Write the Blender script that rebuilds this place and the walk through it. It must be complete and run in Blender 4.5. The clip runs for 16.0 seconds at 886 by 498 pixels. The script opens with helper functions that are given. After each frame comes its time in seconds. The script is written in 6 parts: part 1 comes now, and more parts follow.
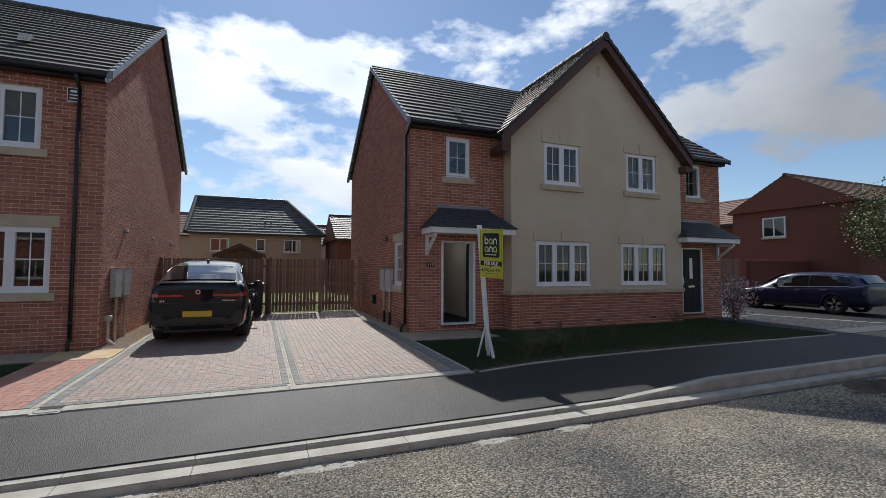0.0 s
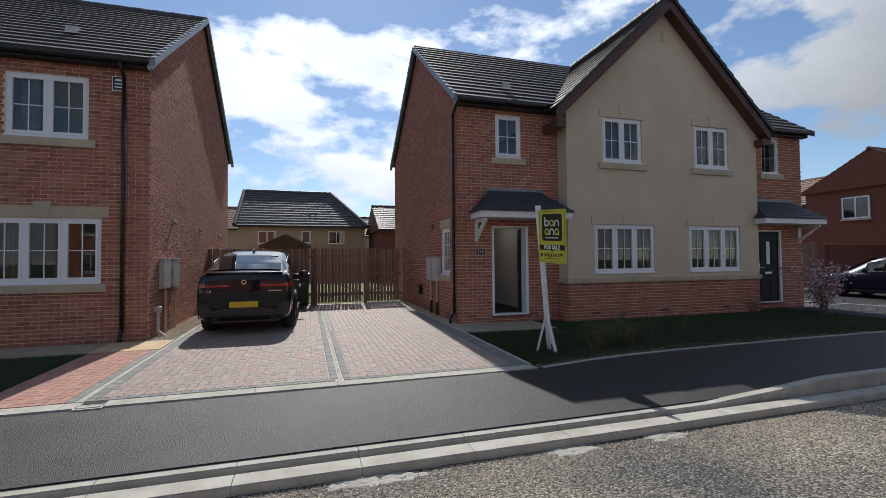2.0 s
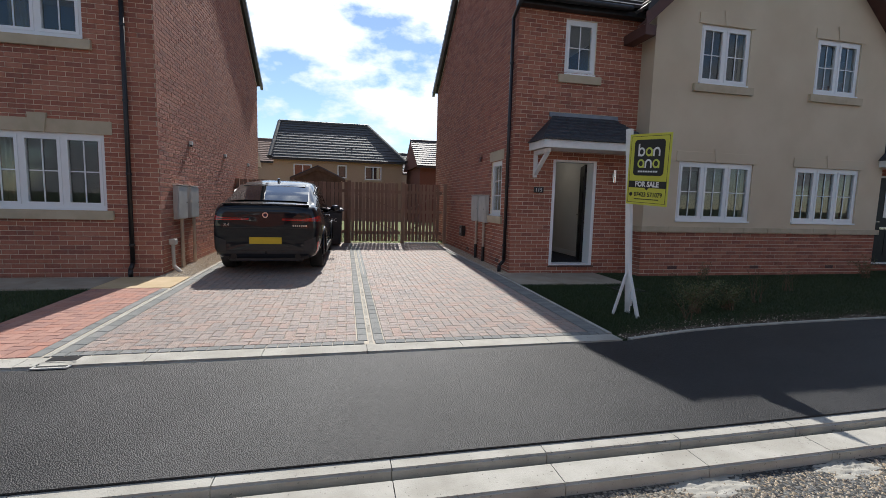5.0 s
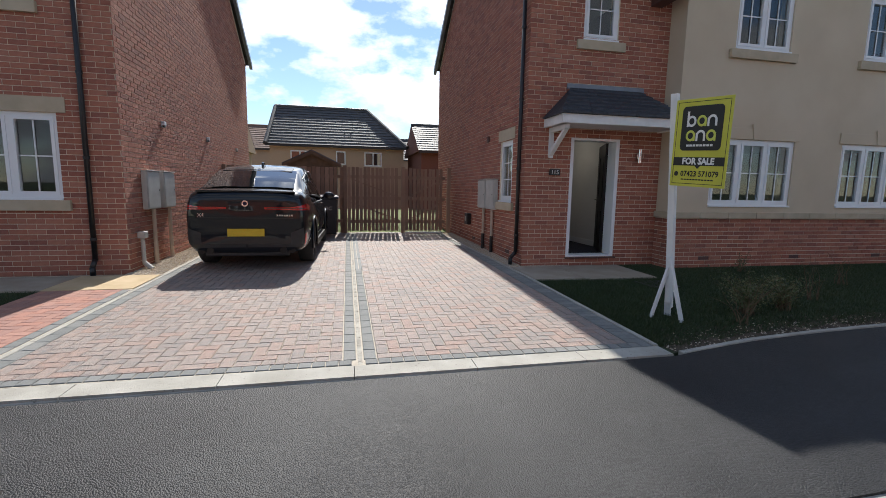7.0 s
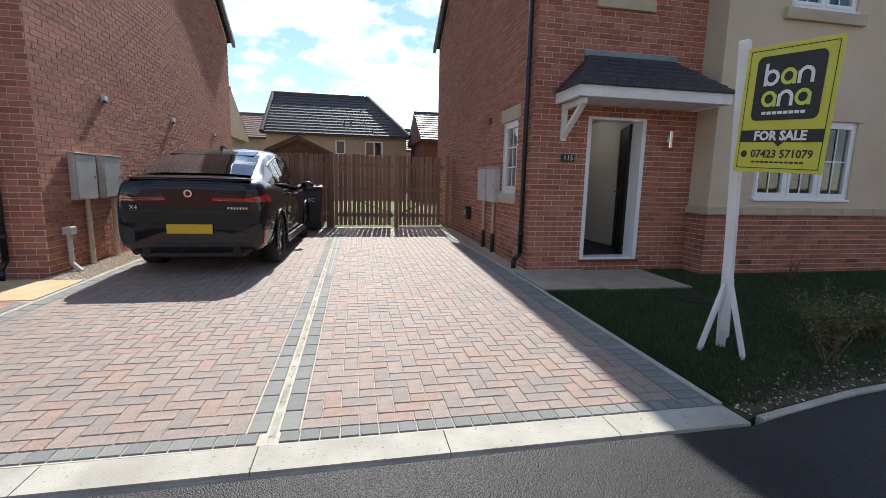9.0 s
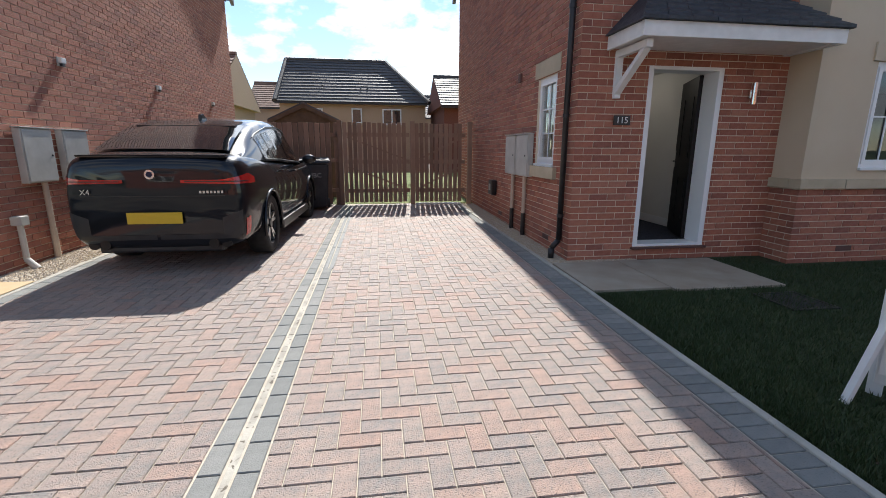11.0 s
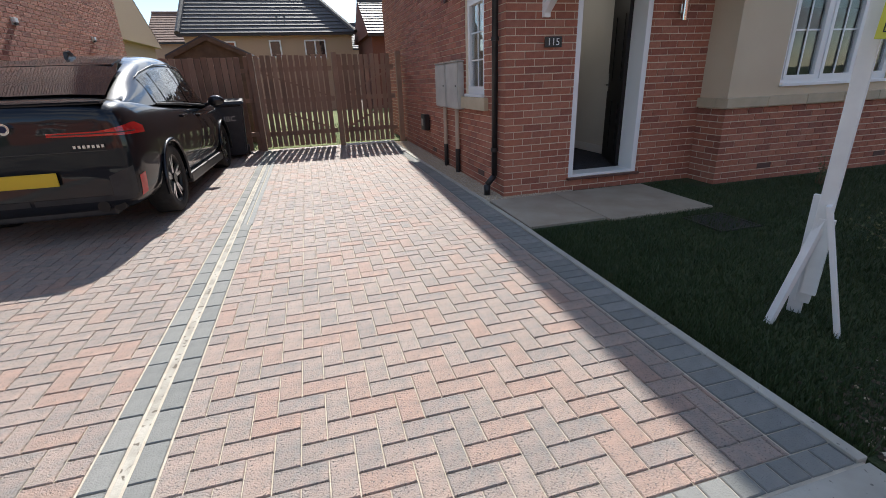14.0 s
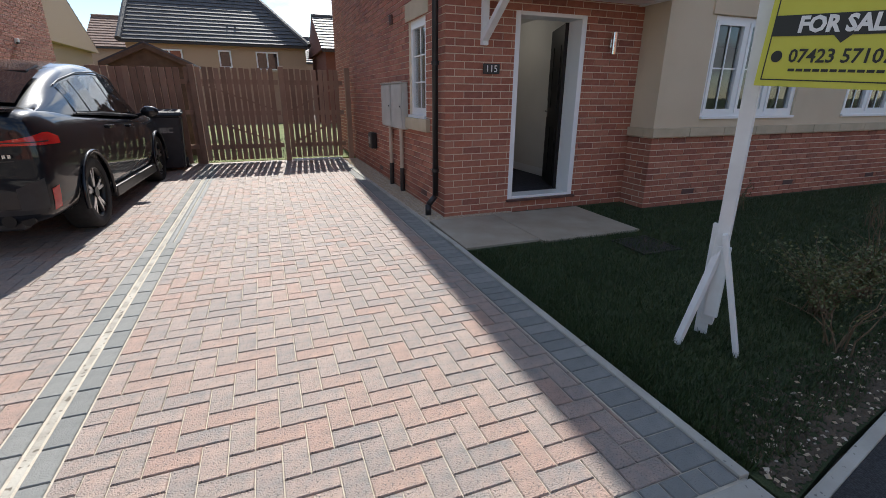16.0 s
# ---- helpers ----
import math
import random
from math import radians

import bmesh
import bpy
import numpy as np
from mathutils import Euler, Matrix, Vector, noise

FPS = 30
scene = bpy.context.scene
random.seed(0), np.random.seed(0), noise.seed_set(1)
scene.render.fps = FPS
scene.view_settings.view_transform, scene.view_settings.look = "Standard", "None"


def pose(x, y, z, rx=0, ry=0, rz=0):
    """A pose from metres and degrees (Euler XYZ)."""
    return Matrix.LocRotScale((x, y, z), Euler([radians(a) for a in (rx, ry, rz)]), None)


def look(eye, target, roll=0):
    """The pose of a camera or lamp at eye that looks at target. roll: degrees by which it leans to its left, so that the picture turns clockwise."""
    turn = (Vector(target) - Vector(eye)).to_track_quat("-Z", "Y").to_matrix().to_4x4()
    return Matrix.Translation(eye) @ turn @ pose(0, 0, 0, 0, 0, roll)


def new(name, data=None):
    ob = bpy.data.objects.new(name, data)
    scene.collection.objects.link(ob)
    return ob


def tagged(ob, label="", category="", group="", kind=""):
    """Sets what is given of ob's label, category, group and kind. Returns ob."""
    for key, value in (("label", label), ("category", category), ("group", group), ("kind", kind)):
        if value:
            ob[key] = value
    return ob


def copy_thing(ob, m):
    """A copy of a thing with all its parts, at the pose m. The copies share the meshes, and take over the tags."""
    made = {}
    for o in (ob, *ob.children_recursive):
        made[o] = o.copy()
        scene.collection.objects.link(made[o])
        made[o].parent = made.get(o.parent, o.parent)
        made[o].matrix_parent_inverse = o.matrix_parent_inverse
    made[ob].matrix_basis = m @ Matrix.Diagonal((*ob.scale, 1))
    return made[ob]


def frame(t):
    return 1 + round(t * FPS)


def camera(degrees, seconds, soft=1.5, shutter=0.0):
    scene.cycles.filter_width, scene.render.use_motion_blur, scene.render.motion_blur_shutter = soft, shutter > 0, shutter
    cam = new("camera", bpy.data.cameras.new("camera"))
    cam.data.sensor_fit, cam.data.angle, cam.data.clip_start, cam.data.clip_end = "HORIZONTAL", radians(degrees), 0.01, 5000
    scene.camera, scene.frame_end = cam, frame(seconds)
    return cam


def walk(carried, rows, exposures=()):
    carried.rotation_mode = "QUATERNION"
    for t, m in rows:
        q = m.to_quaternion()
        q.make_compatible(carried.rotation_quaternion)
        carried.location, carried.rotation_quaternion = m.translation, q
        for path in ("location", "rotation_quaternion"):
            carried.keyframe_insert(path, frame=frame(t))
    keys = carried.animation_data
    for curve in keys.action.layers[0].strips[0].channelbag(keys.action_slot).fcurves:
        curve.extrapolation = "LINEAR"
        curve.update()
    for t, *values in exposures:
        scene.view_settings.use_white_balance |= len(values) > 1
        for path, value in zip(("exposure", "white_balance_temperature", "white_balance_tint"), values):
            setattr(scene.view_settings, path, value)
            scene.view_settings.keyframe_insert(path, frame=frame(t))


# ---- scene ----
cam = camera(89.4, 16.0, soft=0.65)
PATH = [
    (0, (0.382, 0.76, 1.543), (1.135, 2.611, 1.636), 0.2),
    (0.5, (0.419, 0.789, 1.531), (1.1, 2.667, 1.622), -0.3),
    (1, (0.399, 0.897, 1.523), (1.024, 2.796, 1.598), -0.6),
    (1.5, (0.361, 1.159, 1.53), (0.968, 3.064, 1.591), -0.6),
    (2, (0.407, 1.421, 1.464), (0.989, 3.334, 1.517), -0.5),
    (2.5, (0.447, 1.68, 1.489), (1.003, 3.601, 1.509), -0.5),
    (3, (0.383, 1.999, 1.481), (0.908, 3.929, 1.447), -0.5),
    (3.5, (0.376, 2.257, 1.43), (0.865, 4.194, 1.332), -0.1),
    (4, (0.423, 2.486, 1.426), (0.887, 4.426, 1.281), 0.7),
    (6.5, (0.683, 3.441, 1.334), (1.085, 5.383, 1.076), 1.5),
    (7, (0.722, 3.746, 1.354), (1.138, 5.684, 1.087), 1.0),
    (7.5, (0.856, 4.001, 1.334), (1.282, 5.935, 1.056), 1.3),
    (8, (1.016, 4.273, 1.328), (1.443, 6.207, 1.045), 1.4),
    (8.5, (1.132, 4.615, 1.329), (1.539, 6.552, 1.042), 1.3),
    (9, (1.23, 4.921, 1.309), (1.613, 6.861, 1.007), 1.3),
    (11.5, (1.531, 6.223, 1.352), (1.789, 8.141, 0.849), -0.2),
    (12, (1.6, 6.294, 1.351), (1.862, 8.19, 0.77), -1.0),
    (12.5, (1.605, 6.282, 1.338), (1.902, 8.154, 0.697), -1.7),
    (13, (1.599, 6.287, 1.354), (1.965, 8.137, 0.688), -2.1),
    (13.5, (1.628, 6.292, 1.333), (2.061, 8.116, 0.636), -2.3),
    (14, (1.642, 6.302, 1.336), (2.135, 8.107, 0.629), -2.2),
    (14.5, (1.65, 6.305, 1.337), (2.145, 8.115, 0.646), -2.0),
    (15, (1.632, 6.315, 1.348), (2.037, 8.155, 0.676), -1.2),
    (15.5, (1.661, 6.302, 1.347), (2.043, 8.15, 0.685), -0.5),
    (16, (1.821, 6.252, 1.374), (2.506, 8.018, 0.731), 0.2),
]
EXPOSURES = [(0, -0.08), (2.5, 0.02), (4, 0.16), (7, 0.42), (9, 0.66), (11.5, 0.75), (16, 0.65)]
walk(cam, [(t, look(eye, target, roll)) for t, eye, target, roll in PATH], EXPOSURES)

# ---- world and sun ----
SUN = Vector((0.078, 0.985, 1.0)).normalized()
world = bpy.data.worlds.new("sky")
scene.world = world
world.use_nodes = True
wn, wl = world.node_tree.nodes, world.node_tree.links
wn.clear()
w_out = wn.new("ShaderNodeOutputWorld")
w_bg = wn.new("ShaderNodeBackground")
w_sky = wn.new("ShaderNodeTexSky")
w_sky.sky_type, w_sky.sun_disc = "NISHITA", False
w_sky.sun_elevation, w_sky.sun_rotation = math.asin(SUN.z), math.atan2(SUN.x, SUN.y)
w_sky.air_density, w_sky.dust_density, w_sky.ozone_density = 1.0, 0.15, 3.5
w_co = wn.new("ShaderNodeTexCoord")
w_map = wn.new("ShaderNodeMapping")
w_map.inputs["Scale"].default_value = (1.0, 1.0, 2.0)
w_map.inputs["Location"].default_value = (1.7, 0.6, 0.3)
w_n = wn.new("ShaderNodeTexNoise")
w_n.inputs["Scale"].default_value, w_n.inputs["Detail"].default_value = 3.7, 10.0
w_n.inputs["Roughness"].default_value = 0.56
w_r = wn.new("ShaderNodeValToRGB")
w_r.color_ramp.elements[0].position, w_r.color_ramp.elements[1].position = 0.495, 0.575
w_n2 = wn.new("ShaderNodeTexNoise")
w_n2.inputs["Scale"].default_value, w_n2.inputs["Detail"].default_value = 5.0, 6.0
w_c = wn.new("ShaderNodeMixRGB")
w_c.inputs[1].default_value, w_c.inputs[2].default_value = (2.7, 3.2, 4.0, 1), (5.7, 5.9, 6.2, 1)
w_m = wn.new("ShaderNodeMixRGB")
wl.new(w_co.outputs["Generated"], w_map.inputs[0])
wl.new(w_map.outputs[0], w_n.inputs[0])
wl.new(w_map.outputs[0], w_n2.inputs[0])
wl.new(w_n.outputs[0], w_r.inputs[0])
wl.new(w_n2.outputs[0], w_c.inputs[0])
wl.new(w_r.outputs[0], w_m.inputs[0])
wl.new(w_sky.outputs[0], w_m.inputs[1])
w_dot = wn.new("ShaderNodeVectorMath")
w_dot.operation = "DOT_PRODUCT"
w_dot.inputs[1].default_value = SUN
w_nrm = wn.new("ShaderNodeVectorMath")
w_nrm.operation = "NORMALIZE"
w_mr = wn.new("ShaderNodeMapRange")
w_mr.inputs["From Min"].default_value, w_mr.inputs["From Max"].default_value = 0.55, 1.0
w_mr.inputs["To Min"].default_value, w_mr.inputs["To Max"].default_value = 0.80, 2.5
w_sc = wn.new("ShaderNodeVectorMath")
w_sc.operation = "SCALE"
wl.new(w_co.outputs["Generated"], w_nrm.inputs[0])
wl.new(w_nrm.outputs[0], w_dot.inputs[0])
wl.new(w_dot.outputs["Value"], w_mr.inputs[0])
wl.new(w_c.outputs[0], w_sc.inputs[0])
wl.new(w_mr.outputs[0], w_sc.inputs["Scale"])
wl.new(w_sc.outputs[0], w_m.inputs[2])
wl.new(w_m.outputs[0], w_bg.inputs[0])
wl.new(w_bg.outputs[0], w_out.inputs[0])
w_bg.inputs[1].default_value = 0.113
sun = new("sun", bpy.data.lights.new("sun", "SUN"))
sun.data.energy, sun.data.angle, sun.data.color = 4.6, radians(0.55), (1.0, 0.965, 0.91)
sun.matrix_world = look(SUN * 60, (0, 0, 0))
scene.view_settings.exposure = 0.0


# ---- materials ----
def mat(name, c1, c2=None, scale=6.0, rough=0.7, bump=0.0, bscale=60.0, metal=0.0, tones=None, mixt=0.35, coat=0.0, spec=0.5, speck=None, trans=0.0, stones=None):
    m = bpy.data.materials.new(name)
    m.use_nodes = True
    n, l = m.node_tree.nodes, m.node_tree.links
    b = n["Principled BSDF"]
    b.inputs["Roughness"].default_value, b.inputs["Metallic"].default_value = rough, metal
    b.inputs["Coat Weight"].default_value, b.inputs["Coat Roughness"].default_value = coat, 0.03
    b.inputs["Specular IOR Level"].default_value = spec
    b.inputs["Transmission Weight"].default_value = trans
    co = n.new("ShaderNodeTexCoord")

    def noise_node(sc, detail=4.0):
        t = n.new("ShaderNodeTexNoise")
        t.inputs["Scale"].default_value, t.inputs["Detail"].default_value = sc, detail
        l.new(co.outputs["Object"], t.inputs["Vector"])
        return t

    col = None
    if c2:
        t = noise_node(scale)
        r = n.new("ShaderNodeValToRGB")
        r.color_ramp.elements[0].position, r.color_ramp.elements[1].position = 0.35, 0.68
        r.color_ramp.elements[0].color, r.color_ramp.elements[1].color = (*c1, 1), (*c2, 1)
        l.new(t.outputs[0], r.inputs[0])
        col = r.outputs[0]
    if tones:
        oi, ge = n.new("ShaderNodeObjectInfo"), n.new("ShaderNodeNewGeometry")
        ad, fr = n.new("ShaderNodeMath"), n.new("ShaderNodeMath")
        ad.operation, fr.operation = "ADD", "FRACT"
        l.new(oi.outputs["Random"], ad.inputs[0])
        l.new(ge.outputs["Random Per Island"], ad.inputs[1])
        l.new(ad.outputs[0], fr.inputs[0])
        r = n.new("ShaderNodeValToRGB")
        r.color_ramp.interpolation = "CONSTANT"
        while len(r.color_ramp.elements) < len(tones):
            r.color_ramp.elements.new(0.5)
        for i, c in enumerate(tones):
            r.color_ramp.elements[i].position = i / len(tones)
            r.color_ramp.elements[i].color = (*c, 1)
        l.new(fr.outputs[0], r.inputs[0])
        if col:
            mx = n.new("ShaderNodeMixRGB")
            mx.inputs[0].default_value = mixt
            l.new(r.outputs[0], mx.inputs[1])
            l.new(col, mx.inputs[2])
            col = mx.outputs[0]
        else:
            col = r.outputs[0]
    if speck:
        t = noise_node(speck[1], 2.0)
        r = n.new("ShaderNodeValToRGB")
        r.color_ramp.elements[0].position, r.color_ramp.elements[1].position = speck[2], speck[2] + 0.06
        l.new(t.outputs[0], r.inputs[0])
        mx = n.new("ShaderNodeMixRGB")
        l.new(r.outputs[0], mx.inputs[0])
        if col:
            l.new(col, mx.inputs[1])
        else:
            mx.inputs[1].default_value = (*c1, 1)
        mx.inputs[2].default_value = (*speck[0], 1)
        col = mx.outputs[0]
    vor = None
    if stones:
        vor = n.new("ShaderNodeTexVoronoi")
        vor.inputs["Scale"].default_value = stones[0]
        l.new(co.outputs["Object"], vor.inputs["Vector"])
        hue = n.new("ShaderNodeSeparateColor")
        l.new(vor.outputs["Color"], hue.inputs[0])
        lit = n.new("ShaderNodeMapRange")
        lit.inputs["To Min"].default_value, lit.inputs["To Max"].default_value = stones[1], stones[2]
        l.new(hue.outputs[0], lit.inputs["Value"])
        gap = n.new("ShaderNodeMapRange")
        gap.inputs["From Min"].default_value, gap.inputs["From Max"].default_value = 0.35, 0.75
        gap.inputs["To Min"].default_value, gap.inputs["To Max"].default_value = 1.0, stones[3]
        l.new(vor.outputs["Distance"], gap.inputs["Value"])
        mul = n.new("ShaderNodeMath")
        mul.operation = "MULTIPLY"
        l.new(lit.outputs[0], mul.inputs[0])
        l.new(gap.outputs[0], mul.inputs[1])
        sc = n.new("ShaderNodeVectorMath")
        sc.operation = "SCALE"
        l.new(col, sc.inputs[0])
        l.new(mul.outputs[0], sc.inputs["Scale"])
        col = sc.outputs[0]
    if col:
        l.new(col, b.inputs["Base Color"])
    else:
        b.inputs["Base Color"].default_value = (*c1, 1)
    if bump:
        t = noise_node(bscale, 5.0)
        bp = n.new("ShaderNodeBump")
        bp.inputs["Strength"].default_value, bp.inputs["Distance"].default_value = min(1.0, bump), 0.006 if bump < 0.85 else 0.012
        if vor:
            inv = n.new("ShaderNodeMath")
            inv.operation, inv.inputs[0].default_value = "SUBTRACT", 1.0
            l.new(vor.outputs["Distance"], inv.inputs[1])
            l.new(inv.outputs[0], bp.inputs["Height"])
        else:
            l.new(t.outputs[0], bp.inputs["Height"])
        l.new(bp.outputs[0], b.inputs["Normal"])
    return m


BRICK = mat("red_brick", (0.22, 0.082, 0.054), (0.44, 0.185, 0.125), 14, 0.85, 0.9, 120,
            tones=[(0.43, 0.15, 0.095), (0.35, 0.12, 0.078), (0.48, 0.19, 0.122), (0.27, 0.097, 0.07), (0.40, 0.155, 0.105), (0.50, 0.215, 0.145), (0.33, 0.112, 0.074), (0.45, 0.165, 0.10)])
MORTAR = mat("mortar", (0.68, 0.58, 0.45), (0.80, 0.71, 0.57), 9, 0.95, 0.4, 150)
FARBRICK = mat("tan_brick", (0.42, 0.295, 0.20), (0.50, 0.365, 0.255), 30, 0.9, 0.3, 90)
FARRED = mat("far_red_brick", (0.15, 0.052, 0.034), (0.20, 0.072, 0.05), 30, 0.9, 0.3, 90)
RENDER = mat("cream_render", (0.57, 0.475, 0.345), (0.63, 0.535, 0.40), 1.2, 0.9, 0.35, 260)
STONE = mat("buff_stone", (0.44, 0.37, 0.26), (0.52, 0.44, 0.32), 5, 0.85, 0.3, 120)
UPVC = mat("white_upvc", (0.80, 0.81, 0.82), rough=0.3)
PAINT = mat("white_timber_paint", (0.74, 0.74, 0.73), (0.82, 0.82, 0.81), 8, 0.5, 0.1, 60)
ROOF = mat("grey_roof_tile", (0.045, 0.044, 0.046), (0.085, 0.08, 0.08), 3, 0.6, 0.4, 90,
           tones=[(0.055, 0.052, 0.052), (0.075, 0.07, 0.069), (0.065, 0.06, 0.06)])
ROOFBROWN = mat("brown_roof_tile", (0.17, 0.095, 0.07), (0.23, 0.14, 0.10), 3, 0.8, 0.4, 90)
VERGE = mat("grey_blue_verge", (0.16, 0.18, 0.21), (0.22, 0.25, 0.29), 5, 0.5, 0.2, 50)
FASCIA = mat("brown_bargeboard", (0.085, 0.035, 0.03), (0.11, 0.05, 0.04), 5, 0.6)
BLACK = mat("black_plastic", (0.012, 0.012, 0.013), (0.022, 0.022, 0.024), 12, 0.4)
CANOPY = mat("canopy_slate", (0.022, 0.026, 0.033), (0.05, 0.057, 0.07), 14, 0.6, 0.5, 70)
GLASS = mat("window_glass", (0.92, 0.96, 0.95), rough=0.0, trans=1.0)
GLASS.node_tree.nodes["Principled BSDF"].inputs["IOR"].default_value = 1.5
ASPHALT = mat("new_asphalt", (0.013, 0.0135, 0.015), (0.029, 0.029, 0.030), 1.3, 0.58, 0.6, spec=0.4, stones=(120, 0.4, 2.0, 0.3))
ROAD = mat("rough_road_stone", (0.115, 0.115, 0.11), (0.34, 0.30, 0.235), 0.75, 0.9, 1.0, stones=(48, 0.4, 1.5, 0.25))
CONCRETE = mat("pale_concrete", (0.33, 0.31, 0.265), (0.44, 0.42, 0.37), 4, 0.85, 0.4, 110, speck=((0.16, 0.15, 0.13), 45, 0.66))
DRAIN = mat("galvanised_drain", (0.13, 0.138, 0.135), (0.20, 0.208, 0.20), 8, 0.7, 0.3, 80)
CHANNEL = mat("weathered_concrete_strip", (0.26, 0.24, 0.20), (0.46, 0.43, 0.37), 7, 0.85, 0.5, 90, speck=((0.13, 0.11, 0.085), 30, 0.60))
BLOCK = mat("paving_block", (0.24, 0.22, 0.20), (0.43, 0.30, 0.24), 17, 0.60, 0.9, 130, mixt=0.55,
            tones=[(0.37, 0.235, 0.185), (0.30, 0.25, 0.22), (0.22, 0.205, 0.195), (0.38, 0.28, 0.235), (0.33, 0.265, 0.235), (0.28, 0.24, 0.215), (0.39, 0.225, 0.17), (0.35, 0.285, 0.25), (0.24, 0.215, 0.205)],
            speck=((0.10, 0.085, 0.075), 120, 0.60))
REDBLOCK = mat("red_paving_block", (0.36, 0.15, 0.10), (0.47, 0.22, 0.16), 9, 0.8, 0.5, 120,
               tones=[(0.38, 0.19, 0.14), (0.33, 0.19, 0.15), (0.40, 0.23, 0.18), (0.28, 0.17, 0.145)])
CHARBLOCK = mat("charcoal_paving_block", (0.13, 0.136, 0.132), (0.26, 0.262, 0.25), 12, 0.8, 0.6, 150,
                tones=[(0.17, 0.175, 0.166), (0.205, 0.208, 0.195), (0.24, 0.238, 0.222)], speck=((0.05, 0.05, 0.05), 230, 0.62))
JOINT = mat("jointing_sand", (0.46, 0.40, 0.32), (0.56, 0.50, 0.41), 20, 0.95, 0.5, 200)
SLAB = mat("paving_slab", (0.30, 0.25, 0.19), (0.38, 0.33, 0.26), 3, 0.85, 0.3, 90)
SANDSLAB = mat("sandy_slab", (0.46, 0.34, 0.19), (0.55, 0.42, 0.26), 3, 0.85, 0.3, 90)
PEBBLE = mat("pebble", (0.40, 0.32, 0.22), (0.55, 0.46, 0.34), 30, 0.8, tones=[(0.5, 0.4, 0.27), (0.38, 0.28, 0.18), (0.6, 0.52, 0.42), (0.30, 0.26, 0.22)])
CHIP = mat("dark_gravel", (0.05, 0.05, 0.058), (0.10, 0.10, 0.11), 30, 0.8, tones=[(0.04, 0.043, 0.055), (0.07, 0.072, 0.085), (0.15, 0.15, 0.165)])
SOIL = mat("soil", (0.06, 0.045, 0.03), (0.13, 0.10, 0.07), 4, 0.95, 0.9, 60)
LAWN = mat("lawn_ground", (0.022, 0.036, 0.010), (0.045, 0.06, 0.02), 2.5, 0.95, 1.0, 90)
# Lit copy of LAWN: sunlight on the back lawn is put into these greens.
SUNGRASS = mat("sunlit_lawn_tone", (0.09, 0.12, 0.03), (0.15, 0.18, 0.05), 2.5, 0.95, 0.9, 90)
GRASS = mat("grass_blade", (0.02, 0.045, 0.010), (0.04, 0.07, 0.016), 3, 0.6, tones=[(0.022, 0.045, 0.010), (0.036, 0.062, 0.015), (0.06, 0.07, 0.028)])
FENCE = mat("stained_fence_timber", (0.22, 0.135, 0.092), (0.37, 0.235, 0.165), 6, 0.85, 0.5, 60, tones=[(0.28, 0.17, 0.12), (0.35, 0.225, 0.16), (0.21, 0.13, 0.09)])
TIMBER = mat("shed_timber", (0.10, 0.07, 0.05), (0.15, 0.105, 0.075), 6, 0.85, 0.4, 60)
GREYBOX = mat("grey_meter_box", (0.42, 0.41, 0.38), (0.50, 0.49, 0.46), 6, 0.6)
PIPE = mat("beige_conduit", (0.46, 0.37, 0.29), (0.54, 0.45, 0.36), 6, 0.6)
WALLIN = mat("interior_white_wall", (0.70, 0.69, 0.66), (0.74, 0.73, 0.70), 2, 0.9)
# Dark copy of WALLIN: the dimness of the rooms is put into the colour.
ROOMIN = mat("room_wall_shaded_tone", (0.16, 0.15, 0.135), (0.20, 0.19, 0.17), 2, 0.9)
CARPET = mat("dark_carpet", (0.03, 0.033, 0.05), (0.05, 0.055, 0.075), 30, 0.98, 0.5, 200)
DOORBLACK = mat("black_door", (0.010, 0.010, 0.011), (0.015, 0.015, 0.017), 12, 0.45, spec=0.2)
CURTAIN = mat("curtain", (0.20, 0.15, 0.09), (0.30, 0.24, 0.15), 4, 0.9)
CHROME = mat("chrome", (0.75, 0.75, 0.75), rough=0.12, metal=1.0)
YELLOW = mat("sign_yellow", (0.58, 0.56, 0.06), (0.62, 0.60, 0.08), 4, 0.4)
SIGNBLACK = mat("sign_black", (0.02, 0.02, 0.018), rough=0.4)
SIGNWHITE = mat("sign_white", (0.8, 0.8, 0.78), rough=0.4)
SIGNLIME = mat("sign_lime", (0.62, 0.66, 0.12), rough=0.4)
BINPLASTIC = mat("bin_plastic", (0.012, 0.014, 0.02), (0.02, 0.023, 0.03), 9, 0.5)


from mathutils.bvhtree import BVHTree


# ---- building helpers ----
def part(name, bm, material, parent=None, label="", smooth=False, kind=""):
    me = bpy.data.meshes.new(name)
    bm.to_mesh(me)
    bm.free()
    me.materials.append(material)
    if smooth:
        me.polygons.foreach_set("use_smooth", [True] * len(me.polygons))
    ob = new(name, me)
    ob.parent = parent
    return tagged(ob, label=label, kind=kind)


def thing(name, place, label="", category="", group="", turn=0, kind=""):
    ob = new(name)
    ob.matrix_basis = pose(*place, 0, 0, turn)
    ob.empty_display_size = 0.2
    return tagged(ob, label, category, group, kind)


def sub(name, place, parent, turn=0):
    ob = new(name)
    ob.parent = parent
    ob.matrix_basis = pose(*place, 0, 0, turn)
    return ob


